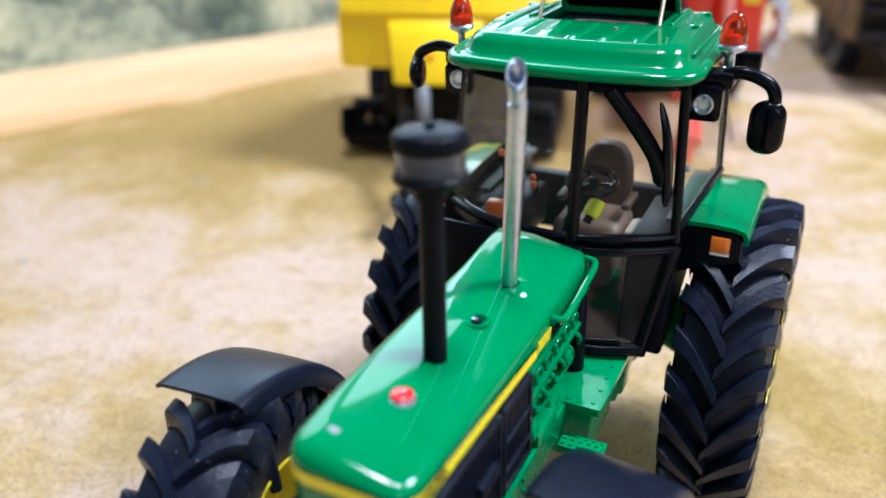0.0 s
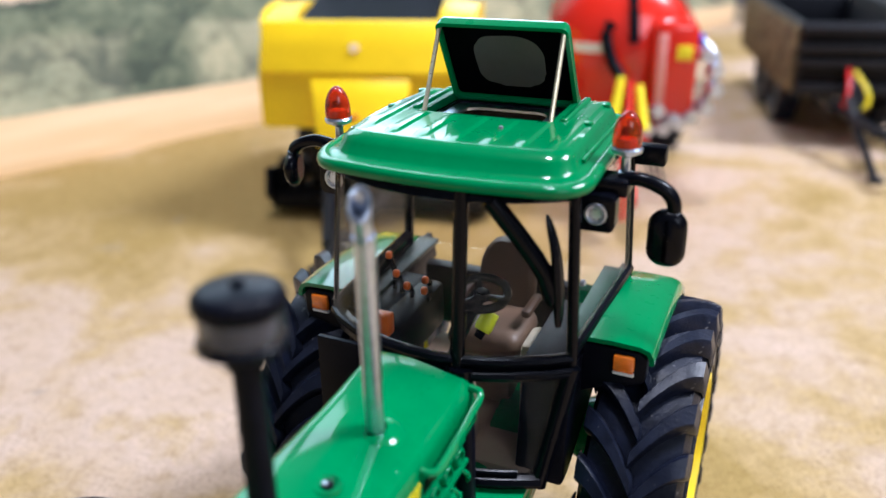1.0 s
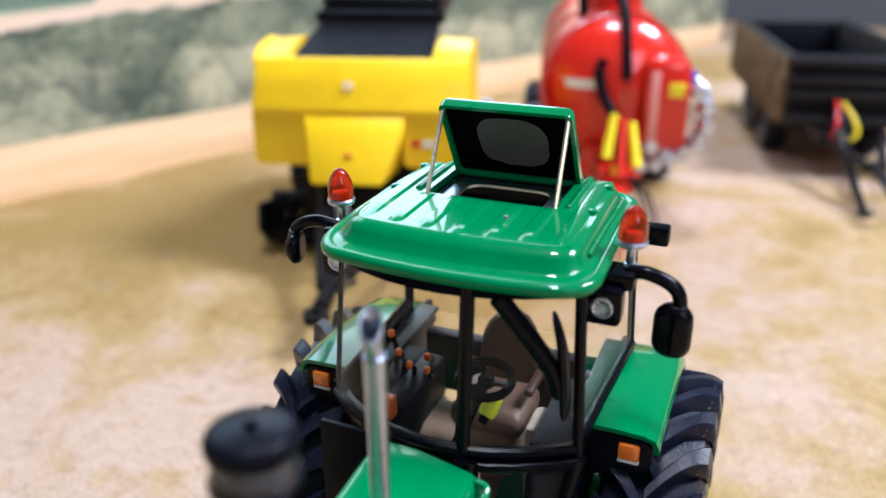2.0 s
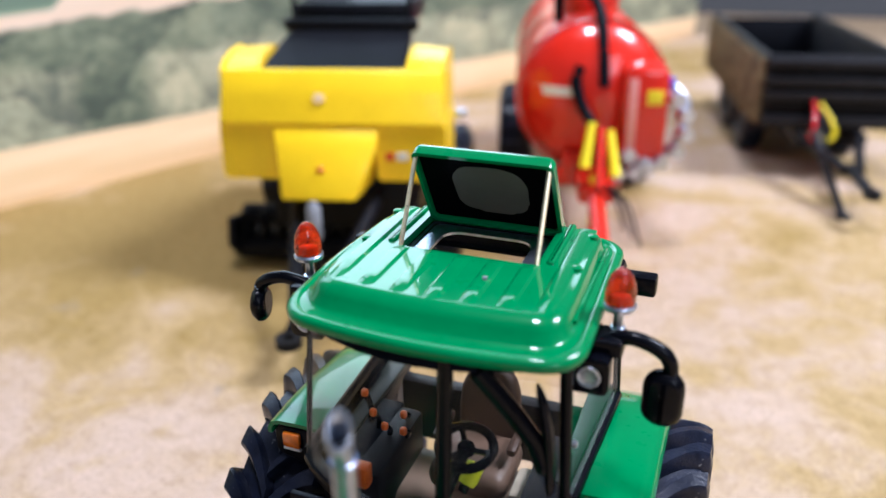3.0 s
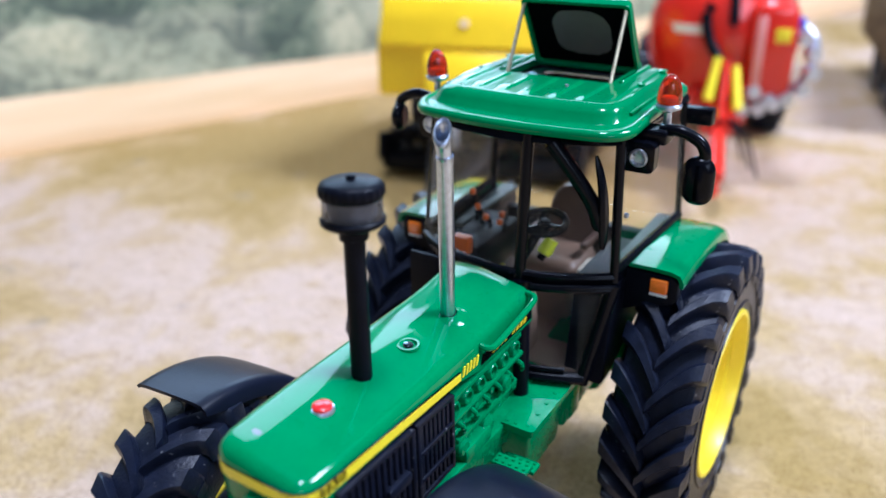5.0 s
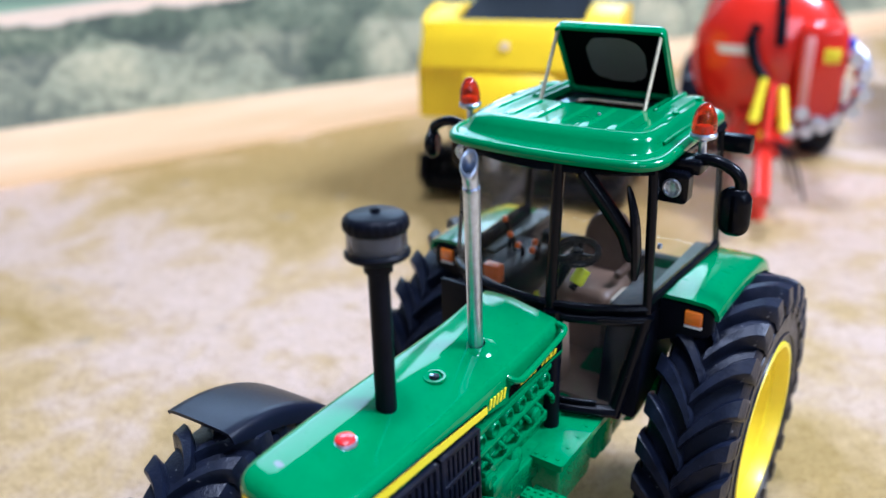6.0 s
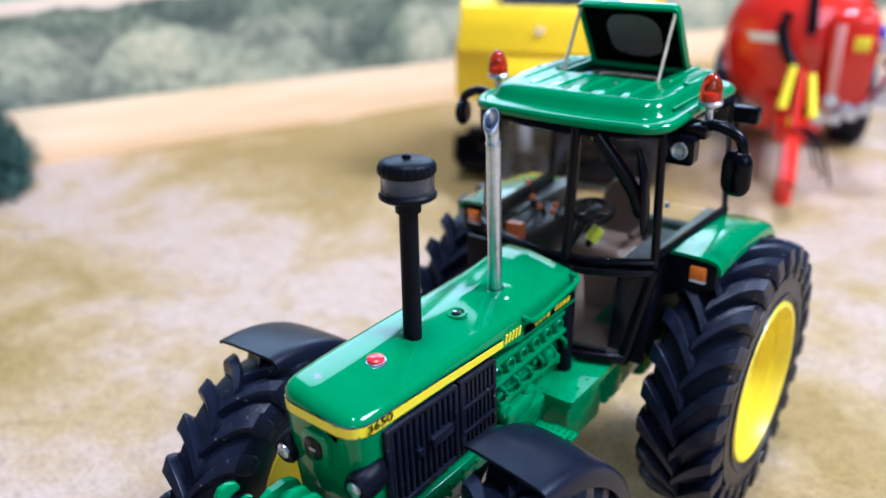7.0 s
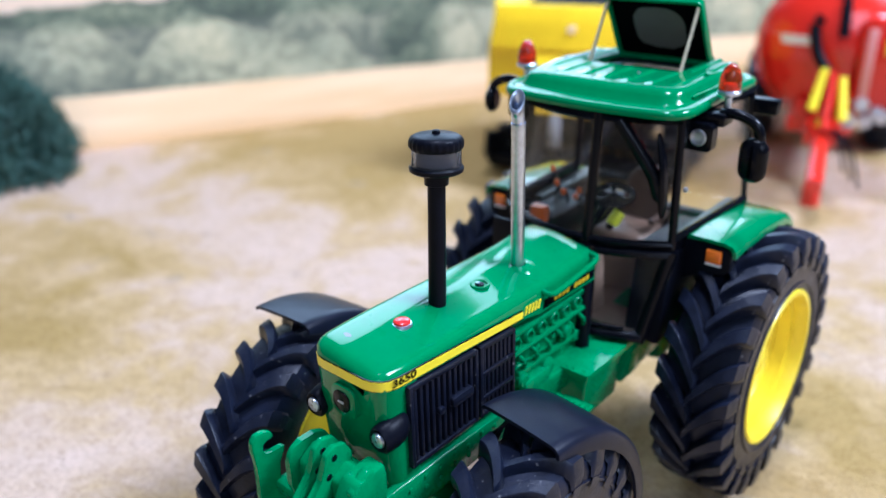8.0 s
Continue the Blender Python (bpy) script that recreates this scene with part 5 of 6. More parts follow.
def cab_side_fittings(s):
    bm = bmesh.new()
    box(bm, (s * 19.6, -4.0, 72.9), (7.0, 4.4, 2.4), 0.5)
    bracket = part("lamp_bracket", bm, BLACK, tractor, "black bracket at the cab's upper corner")
    bm = bmesh.new()
    reach, lift = (28.9, 0.7) if s > 0 else (29.6, 0.9)
    tube(bm, smooth_path([(s * 21.5, -4, 73.6), (s * (reach - 4.5), -4.2, 73.3 + lift), (s * (reach - 1.4), -4.2, 72.2 + lift), (s * (reach - 0.2), -4.1, 70.6 + lift), (s * reach, -4.0, 68.4 + lift)], 5), 0.95, 10)
    part("mirror_arm", bm, BLACK, tractor, "bent black mirror arm")
    swing = Euler((0, 0, radians(0 if s > 0 else -75))).to_matrix().to_4x4()
    place = Matrix.Translation((s * (reach - 0.6), -4.0, 0 if s > 0 else 1.2)) @ swing
    bm = bmesh.new()
    rings(bm, [[place @ Vector((x, y, z)) for x, z in round_rect(-2.55 + i, 2.55 - i, (61.7 if s > 0 else 64.4) + lift + i, 69.8 + lift - i, 2.3 - i * 0.5)] for y, i in ((0.6, 0.6), (0.1, 0.1), (-0.6, 0.0), (-1.4, 0.5), (-1.7, 1.1))][::-1])
    mirror = part("mirror", bm, BLACK, tractor, "black rounded wing mirror", 45)
    bm = bmesh.new()
    rings(bm, [[place @ Vector((x, y, z)) for x, z in round_rect(-1.3, 1.3, (63.4 if s > 0 else 65.6) + lift, 69.0 + lift, 0.9)] for y in (0.5, 0.64)])
    part("mirror_glass", bm, SILVER if s > 0 else BLACK, mirror)
    bm = bmesh.new()
    rings(bm, [[(s * 19.5 + x, y, z) for x, z in round_rect(-2.6 + i, 2.6 - i, 67.5 + i, 72.5 - i, 1.0)] for y, i in ((-8.3, 0.4), (-8.1, 0.0), (-6.0, 0.0), (-5.2, 0.8), (-4.8, 1.4))])
    lamp = part("work_light", bm, BLACK, tractor, "square black work light with clear lens", 40)
    bm = bmesh.new()
    lathe(bm, (s * 19.6, -8.2, 70.0), (0, -1, 0), [(0, 1.6), (0.25, 1.5), (0.3, 1.25), (0.1, 0.9), (0.2, 0.1)], 18, True)
    part("lens", bm, SILVER, lamp, "bright ribbed lens")
    bm = bmesh.new()
    for k in range(7):
        a = k * 0.9
        box(bm, (s * 19.6 + math.cos(a) * 0.9, -8.5, 70.0 + math.sin(a) * 0.9), (0.5, 0.15, 0.5), 0.1)
    part("lens_facets", bm, LENS, lamp)
    bm = bmesh.new()
    box(bm, (s * 21.4, 17.6, 70.6), (6.0, 2.6, 3.2), 0.5)
    part("rear_lamp_box", bm, BLACK, tractor, "black rear work lamp box")


cab_side_fittings(1)
cab_side_fittings(-1)

# ---- rear mudguards ----


def mudguard(s):
    prof = [(-7.4, 50.4), (-2, 50.7), (6, 50.5), (14, 49.7), (19, 48.8), (22.6, 47.2), (24.4, 45.0), (25.0, 42.2)]
    bm = bmesh.new()
    grid = []
    for y, z in prof:
        row = [(18.9 + (y + 7) * 0.04, y, z), (23.0, y, z + 0.1), (26.6, y, z - 0.05), (27.7, y, z - 0.4), (28.1, y, z - 1.2), (28.1, y, z - 2.0)]
        grid.append([(s * x, yy, zz) for x, yy, zz in row])
    plate(bm, grid if s > 0 else [r[::-1] for r in grid], 0.7)
    guard = part("mudguard", bm, GREEN, tractor, "green rear mudguard with black front panel", 45)
    bm = bmesh.new()
    prism(bm, [(s * 18.2, 49.9), (s * 26.8, 49.8), (s * 27.8, 49.0), (s * 27.8, 45.4), (s * 26.8, 44.4), (s * 22.6, 44.0), (s * 18.2, 41.2)], "y", -7.1, -4.8, 0.35)
    part("front_panel", bm, BLACK_MATT, guard, "black panel carrying the lamp")
    bm = bmesh.new()
    box(bm, (s * 24.7, -7.3, 47.9), (3.0, 1.0, 2.6), 0.35)
    part("turn_lamp", bm, ORANGE_LENS, guard, "orange front turn lamp")
    bm = bmesh.new()
    box(bm, (s * 24.7, -7.25, 46.3), (3.0, 0.8, 0.5), 0.15)
    part("lamp_rim", bm, WHITE, guard)
    bm = bmesh.new()
    box(bm, (s * 25.8, 23.9, 45.6), (2.6, 1.4, 2.0), 0.4)
    part("tail_lamp", bm, RED, guard, "red tail lamp")
    bm = bmesh.new()
    prism(bm, [(-6.5, 50.2), (22, 49.4), (24, 44), (16, 42), (-4, 42)], "x", s * 18.0, s * 19.0, 0.2)
    part("inner_panel", bm, BLACK_MATT, guard)


mudguard(1)
mudguard(-1)

# ---- exhaust and air intake ----
bm = bmesh.new()
tube(bm, [(HX + 0.2, -36.6, 49.0), (HX + 1.1, -37.9, 62), (HX + 2.1, -39.4, 76.8)], 1.16, 20, False)
tube(bm, [(HX + 2.1, -39.4, 76.6), (HX + 2.1, -39.45, 77.1)], [1.16, 1.26], 20, False)
TIP_AT = Vector((HX + 2.1, -39.45, 76.9))


def cut_loop(r, lift, slope=1.25):
    """A ring round the tip, sliced towards the front and a little to the left."""
    out = []
    for j in range(28):
        a = 2 * math.pi * j / 28
        x, y = r * math.cos(a), r * math.sin(a)
        out.append(TIP_AT + Vector((x, y - 0.12 * lift, lift + slope * (y - 0.35 * x))))
    return out


rings(bm, [cut_loop(1.2, 0.0, 0.0), cut_loop(1.04, 0.1, 0.0), cut_loop(1.04, 0.9, 0.3), cut_loop(1.08, 2.2, 0.9), cut_loop(1.12, 3.1), cut_loop(1.24, 3.35), cut_loop(1.26, 3.6), cut_loop(1.12, 3.85), cut_loop(0.92, 3.8), cut_loop(0.85, 3.2), cut_loop(0.85, 1.2, 0.5)], False)
exhaust = part("exhaust", bm, SILVER, tractor, "silver exhaust stack with slanted open tip", 50)
bm = bmesh.new()
rings(bm, [cut_loop(0.84, 1.6, 0.7), cut_loop(0.84, 1.2, 0.5)])
part("exhaust_bore", bm, BLACK_MATT, exhaust)
bm = bmesh.new()
lathe(bm, (0.5, -57.0, 49.8), (0, 0, 1), [(0, 1.65), (0.5, 1.6), (0.6, 1.42), (20.8, 1.38), (21.0, 1.85), (22.6, 1.9), (22.8, 1.6)], 28, True)
intake = part("air_intake", bm, BLACK_MATT, tractor, "black air intake stack with clear bowl cleaner")
bm = bmesh.new()
lathe(bm, (0.5, -57.0, 72.5), (0, 0, 1), [(0, 1.6), (0.2, 3.7), (0.5, 4.1), (1.0, 4.15), (1.3, 3.85)], 36, True)
part("cleaner_base", bm, BLACK_MATT, intake)
bm = bmesh.new()
lathe(bm, (0.5, -57.0, 73.7), (0, 0, 1), [(0, 3.9), (0.4, 3.8), (3.0, 3.75), (3.0, 3.5), (0.2, 3.5)], 36)
part("cleaner_bowl", bm, CLEAR_BOWL, intake, "clear greyish plastic bowl", 60)
bm = bmesh.new()
lathe(bm, (0.5, -57.0, 73.6), (0, 0, 1), [(0, 3.0), (1.4, 3.1), (3.2, 2.8)], 28, True)
part("cleaner_core", bm, PALE_PLASTIC, intake)
bm = bmesh.new()
loops = []
for h, r, deep in ((0, 3.8, 0), (0.3, 4.05, 0.5), (0.5, 4.15, 1), (1.2, 4.15, 1), (1.5, 4.05, 0.5), (1.8, 3.85, 0), (2.15, 3.2, 0), (2.3, 0.9, 0), (2.35, 0.65, 0), (2.8, 0.6, 0), (2.9, 0.35, 0), (2.92, 0.03, 0)):
    ribbed = [r - deep * (0.16 if j % 4 > 1 else 0.0) for j in range(96)]
    loops.append([(0.5 + q * math.cos(2 * math.pi * j / 96), -57.0 + q * math.sin(2 * math.pi * j / 96), 76.2 + h) for j, q in enumerate(ribbed)])
rings(bm, loops)
part("cleaner_cap", bm, BLACK_MATT, intake, "black ribbed cap with a centre knob")
# the stack leans back a little
FOOT = Matrix.Translation((0.5 * MM, -57.0 * MM, 49.8 * MM))
intake.matrix_local = FOOT @ pose(0, 0, 0, -3.4, -1.3, 0) @ FOOT.inverted()

# ---- wheels ----


def carcass(bm, radius, half, rim_r, lug_h):
    rc = radius - lug_h
    prof = [(-half * 0.86, rim_r - 0.4), (-half * 0.98, rim_r + 1.2), (-half, rim_r + (rc - rim_r) * 0.45), (-half * 0.97, rc - 2.2), (-half * 0.86, rc - 0.8), (-half * 0.5, rc - 0.15), (0, rc),
            (half * 0.5, rc - 0.15), (half * 0.86, rc - 0.8), (half * 0.97, rc - 2.2), (half, rim_r + (rc - rim_r) * 0.45), (half * 0.98, rim_r + 1.2), (half * 0.86, rim_r - 0.4)]
    lathe(bm, (0, 0, 0), (1, 0, 0), prof, 72)


def tread_bar(bm, side, radius, half, lug_h, lug_w, skew):
    """One curved bar from the middle of the tread to the shoulder."""
    rc = radius - lug_h
    def at(a, r, phi):
        return (a, -r * math.cos(phi), r * math.sin(phi))
    loops = []
    for k in range(10):
        t = max(0.0, (k - 1) / 8)
        a = side * (half * (-0.05 + 1.08 * min(t * 1.1, 1.0)) - (0.25 if k == 0 else 0.0))
        phi = skew * (1 - (1 - t) ** 1.7) - (0.35 / radius if k == 0 else 0.0)
        drop = 0.0 if t < 0.55 else (t - 0.55) ** 2 * 5.2 * lug_h
        top = radius - drop * 0.55
        low = rc - 0.6 - (max(0, t - 0.7) / 0.3) ** 2 * 2.4
        if t > 0.9:
            top -= lug_h * 0.55
        if k == 0:
            top -= 0.5
        narrow = 0.5 if k == 0 else 1.0
        wt, wb = narrow * lug_w * (0.26 + 0.17 * t) / radius, narrow * lug_w * (0.46 + 0.20 * t) / radius
        ct = narrow * lug_w * (0.35 + 0.20 * t) / radius
        loops.append([at(a, low, phi - wb), at(a, top - 0.4, phi - ct), at(a, top, phi - wt), at(a, top, phi + wt), at(a, top - 0.4, phi + ct), at(a, low, phi + wb)])
    # the bar's end runs down over the shoulder
    for a, sink in ((half * 1.06, 1.6), (half * 1.045, 3.4)):
        top, w = rc - sink + 0.6, lug_w * 0.46 / radius
        loops.append([at(side * a, top - 2.0, skew - w), at(side * a, top - 0.5, skew - w), at(side * a, top, skew - w * 0.7), at(side * a, top, skew + w * 0.7), at(side * a, top - 0.5, skew + w), at(side * a, top - 2.0, skew + w)])
    rings(bm, loops)


def wheel(name, centre, radius, half, rim_r, lugs, lug_h, lug_w, skew, out, label, steer=0.0):
    hub_ob = new(name)
    hub_ob.empty_display_size = 0.01
    hub_ob.parent = tractor
    hub_ob.matrix_local = pose(*[c * MM for c in centre], 0, 0, steer)
    hub_ob["label"] = label
    bm = bmesh.new()
    carcass(bm, radius, half, rim_r, lug_h)
    part("tyre", bm, RUBBER, hub_ob, "black rubber tyre", 35)
    for d in (0.22, 0.62):
        r = rim_r + (radius - lug_h - rim_r) * d
        bm = bmesh.new()
        lathe(bm, (0, 0, 0), (out, 0, 0), [(half * 0.97, r - 0.35), (half * 1.02, r - 0.2), (half * 1.02, r + 0.2), (half * 0.97, r + 0.35)], 72)
        part("sidewall_ring", bm, RUBBER, hub_ob)
    for side in (-1, 1):
        bm = bmesh.new()
        tread_bar(bm, side, radius, half, lug_h, lug_w, skew)
        first = part("tread_bar", bm, RUBBER, hub_ob, "", 35)
        for i in range(lugs):
            m = pose(0, 0, 0, -360 * (i + (0.5 if side > 0 else 0.0)) / lugs)
            if i:
                piece("tread_bar", first.data, hub_ob, m)
            else:
                first.matrix_local = m
    o = out
    bm = bmesh.new()
    prof = [(half * 0.90, rim_r + 0.9), (half * 1.0, rim_r + 0.55), (half * 1.0, rim_r - 0.3), (half * 0.8, rim_r - 0.9), (half * 0.62, rim_r - 1.1), (half * 0.6, rim_r - 2.0), (half * 0.2, rim_r - 2.3),
            (half * 0.18, rim_r - 3.4), (-half * 0.05, rim_r - 4.2), (-half * 0.12, rim_r * 0.45), (half * 0.12, rim_r * 0.36), (half * 0.16, rim_r * 0.22), (half * 0.45, rim_r * 0.2), (half * 0.5, 0.05)]
    lathe(bm, (0, 0, 0), (o, 0, 0), prof, 56)
    lathe(bm, (0, 0, 0), (-o, 0, 0), [(half * 0.90, rim_r + 0.9), (half * 0.98, rim_r + 0.3), (half * 0.7, rim_r - 1.0), (half * 0.2, rim_r - 3.0), (half * 0.2, 0.05)], 48)
    part("rim", bm, YELLOW, hub_ob, "yellow wheel rim")
    bm = bmesh.new()
    lathe(bm, (o * half * 0.02, 0, 0), (o, 0, 0), [(0, 0.7), (0.9, 0.65), (1.0, 0.05)], 6, True)
    nut = part("wheel_nut", bm, YELLOW, hub_ob)
    for k in range(8):
        a = 2 * math.pi * k / 8
        m = pose(0, math.cos(a) * rim_r * 0.3 * MM, math.sin(a) * rim_r * 0.3 * MM)
        if k:
            piece("wheel_nut", nut.data, hub_ob, m)
        else:
            nut.matrix_local = m
    return hub_ob


# the front wheels stand at angles of their own: centre, steering angle
FRONT = {1: ((23.4, -64.8, 15.6), 2.0), -1: ((-28.5, -64.0, 16.5), 13.0)}
# mudguards stay with the axle: centre, half width, stretch, turn, roll, last angle of the arc
GUARDS = {1: ((20.6, -63.3, 15.5), 7.0, 0.955, -5.6, 2.0, 176), -1: ((-29.7, -64.9, 16.3), 6.7, 1.09, 3.1, -1.0, 165)}
for s in (1, -1):
    wheel("rear_wheel", (s * 27.9, 8.0, 20.3), 28.4, 7.3, 15.9, 24, 2.25, 3.4, 0.30, s, "large rear wheel with chevron tyre")
    wheel("front_wheel", FRONT[s][0], 23.2, 6.8, 11.6, 20, 1.75, 3.1, 0.31, s, "smaller front wheel with chevron tyre", FRONT[s][1])


def front_guard(s):
    """A thin mudguard from the crown of a front wheel backwards, with a flange along one side."""
    centre, half, reach, turned, roll, last = GUARDS[s]
    turn = Matrix.Translation(centre) @ pose(0, 0, 0, 0, roll, turned)
    bm = bmesh.new()
    grid = []
    for k in range(25):
        a = radians(89 + (last - 89) * k / 24)
        lip = 2.0 * min(1.0, 0.35 + k / 5)
        row = [(-half, 0.5), (-half + 0.5, 0.1), (-half + 1.6, 0.0), (0.0, -0.1), (half - 1.4, 0.0), (half - 0.4, 0.15), (half, 0.6), (half + 0.1, 0.6 + lip)]
        grid.append([turn @ Vector((x, -(25.3 - d) * reach * math.cos(a), (25.3 - d) * math.sin(a))) for x, d in row])
    plate(bm, grid[::-1], -0.6)
    guard = part("front_mudguard", bm, FENDER_BLACK, tractor, "black curved front mudguard", 45)
    bm = bmesh.new()
    tube(bm, [turn @ Vector(p) for p in ((-s * 8.0, 2.0, 10), (-s * 7.2, 2.5, 18), (-s * 3.5, 3.0, 24.6))], 0.9, 8)
    part("guard_bracket", bm, FENDER_BLACK, guard)


front_guard(1)
front_guard(-1)

# ---- the implements parked behind, each with its own frame: x across, -y ahead ----


def small_wheel(host, centre, radius, half, lugs, tyre_mat, rim_mat, name="wheel"):
    bm = bmesh.new()
    lathe(bm, centre, (1, 0, 0), [(-half * 0.8, radius * 0.55), (-half, radius * 0.75), (-half * 0.9, radius * 0.92), (-half * 0.5, radius), (half * 0.5, radius), (half * 0.9, radius * 0.92), (half, radius * 0.75), (half * 0.8, radius * 0.55)], 40)
    hub_ob = part(name, bm, tyre_mat, host, "black wheel with ribbed tyre")
    bm = bmesh.new()
    for i in range(lugs):
        a = 2 * math.pi * i / lugs
        box(bm, (centre[0], centre[1] + math.cos(a) * radius, centre[2] + math.sin(a) * radius), (half * 1.5, radius * 0.12, radius * 0.1), 0.2, Euler((a + math.pi / 2, 0, 0)).to_matrix(), 1)
    tagged(part("tread", bm, tyre_mat, hub_ob), kind="stuff")
    bm = bmesh.new()
    for s in (1, -1):
        lathe(bm, centre, (s, 0, 0), [(half * 0.8, radius * 0.58), (half * 0.95, radius * 0.55), (half * 0.5, radius * 0.45), (half * 0.3, radius * 0.2), (half * 0.7, radius * 0.16), (half * 0.75, 0.1)], 28)
    part("rim", bm, rim_mat, hub_ob)
    return hub_ob


def build_baler():
    baler = thing("model_baler", "yellow and black model big baler on the mat", "model baler", (-105.6, 149.2, 0), 16.0, size=(1.19, 1.3, 1.09))
    cx = 1.4
    # upper yellow bonnet with sloping front, cut for the black chute
    bm = bmesh.new()
    loops = []
    for y, z in ((-0.6, 55.6), (0.0, 58.0), (2.2, 66.0), (5.2, 72.9)):
        loops.append([(cx - 34.4 + (z - 56) * 0.05, y, z), (cx + 34.4 - (z - 56) * 0.05, y, z), (cx + 34.0, y + 9, z), (cx - 34.0, y + 9, z)])
    rings(bm, loops)
    bmesh.ops.bevel(bm, geom=list(bm.edges), offset=1.0, segments=2, profile=0.5, affect="EDGES", clamp_overlap=True)
    body = part("upper_bonnet", bm, BALER_YELLOW, baler, "bright yellow upper bonnet")
    for s in (-1, 1):
        bm = bmesh.new()
        outline = [(3.0, 55.6), (5.2, 72.9), (9.0, 75.6), (16.0, 77.2), (25.0, 77.6), (29.0, 75.0), (30.0, 56.0)]
        loops = []
        for x, lo in ((34.2, 0.0), (33.4, 1.2), (23.4, 0.2), (22.6, 0.0)):
            loops.append([(cx + s * x, y, z - (lo if z > 70 else 0)) for y, z in outline])
        rings(bm, loops)
        part("side_wing", bm, BALER_YELLOW, baler, "yellow side wing along the chute", 30)
        bm = bmesh.new()
        rings(bm, [[(cx + s * (24.0 + x), y, z) for x, z in round_rect(-10.6, 10.6, 36.0 + g, 56.2, 2.0)] for y, g in ((0.6, 1.0), (0.0, 1.8), (-0.4, 2.6), (80, 0))][0:1] + [[(cx + s * (24.0 + x), y, z) for x, z in round_rect(-10.6, 10.6, 37.0, 56.2, 2.0)] for y in (1.2, 30.0)])
        part("lower_panel", bm, BALER_YELLOW, baler, "yellow lower side panel", 30)
    bm = bmesh.new()
    box(bm, (cx, 57, 47), (58, 54, 30), 2.5)
    part("bale_chamber", bm, BALER_BLACK, baler, "black bale chamber at the rear")
    # snout over the drawbar
    bm = bmesh.new()
    rings(bm, [[(cx - 18.5, 1, 56.2), (cx + 14.6, 1, 56.2), (cx + 14.6, 8, 56.2), (cx - 18.5, 8, 56.2)],
               [(cx - 16.6, -3.0, 50.0), (cx + 14.0, -3.0, 50.0), (cx + 14.6, 8, 50.0), (cx - 18.0, 8, 50.0)],
               [(cx - 13.6, -10.5, 34.0), (cx + 8.6, -10.5, 34.0), (cx + 10.5, 8, 33.0), (cx - 15.5, 8, 33.0)]])
    bmesh.ops.bevel(bm, geom=list(bm.edges), offset=0.9, segments=2, profile=0.5, affect="EDGES", clamp_overlap=True)
    snout = part("snout", bm, BALER_YELLOW, baler, "yellow tapered snout above the drawbar")
    bm = bmesh.new()
    lathe(bm, (cx - 2.2, -6.6, 43.0), (0, -1, -0.45), [(0, 1.3), (0.4, 1.2), (0.5, 0.1)], 14, True)
    part("snout_knob", bm, ORANGE, snout)
    # black chute and top gear
    bm = bmesh.new()
    rings(bm, [[(cx - 22.0, 5.4, 72.4), (cx + 21.5, 5.4, 72.4), (cx + 22.0, 23.0, 82.2), (cx - 17.0, 23.0, 82.2)], [(cx - 22.0, 7.4, 70.4), (cx + 21.5, 7.4, 70.4), (cx + 22.0, 25.0, 80.2), (cx - 17.0, 25.0, 80.2)]])
    part("chute", bm, BALER_BLACK, baler, "black sloping chute cover")
    bm = bmesh.new()
    box(bm, (cx + 2.4, 25.0, 84.0), (43, 3.0, 4.2), 0.8)
    box(bm, (cx + 2.4, 46.0, 87.0), (38, 34, 8), 1.5)
    part("top_cover", bm, BALER_BLACK, baler, "black ridged top cover")
    bm = bmesh.new()
    for x in (-16, 21):
        tube(bm, smooth_path([(cx + x, 26, 85), (cx + x, 27, 96), (cx + x, 32, 99)], 4), 0.9, 8)
    tube(bm, [(cx - 16, 32, 99), (cx + 21, 32, 99)], 0.9, 8)
    part("guard_rail", bm, BALER_BLACK, baler)
    bm = bmesh.new()
    box(bm, (cx - 7, 36, 91.6), (14, 8, 1.2), 0.4)
    part("top_plate", bm, TRAILER_GREY, baler)
    # badge and stickers
    bm = bmesh.new()
    lathe(bm, (cx - 3.4, 1.5, 64.4), (0, -1, 0.28), [(0, 1.7), (0.5, 1.6), (0.55, 0.1)], 20, True)
    part("badge", bm, BADGE_PINK, body, "pale round badge with plain face")
    for x, m_, w in ((17.6, RED, 2.6), (21.4, WHITE, 3.4)):
        bm = bmesh.new()
        box(bm, (cx + x, 0.5, 45.4), (w, 0.4, 2.6), 0.1)
        part("sticker", bm, m_, baler)
    # running gear
    bm = bmesh.new()
    box(bm, (cx, 44, 26), (44, 74, 20), 2.0)
    part("chassis", bm, BALER_BLACK, baler)
    bm = bmesh.new()
    box(bm, (cx - 1, 16, 6.4), (76, 15, 8.5), 3.0, None, 3)
    pick = part("pickup", bm, BALER_BLACK, baler, "wide black pickup close to the ground")
    bm = bmesh.new()
    tube(bm, [(cx - 36, 17, 17), (cx + 36, 17, 17)], 3.8, 14)
    part("pickup_reel", bm, BALER_BLACK, pick)
    for k in range(13):
        bm = bmesh.new()
        box(bm, (cx - 34 + k * 5.6, 14.0, 14.0), (0.9, 8, 12), 0.3)
        part("tine_guard", bm, BALER_BLACK, pick)
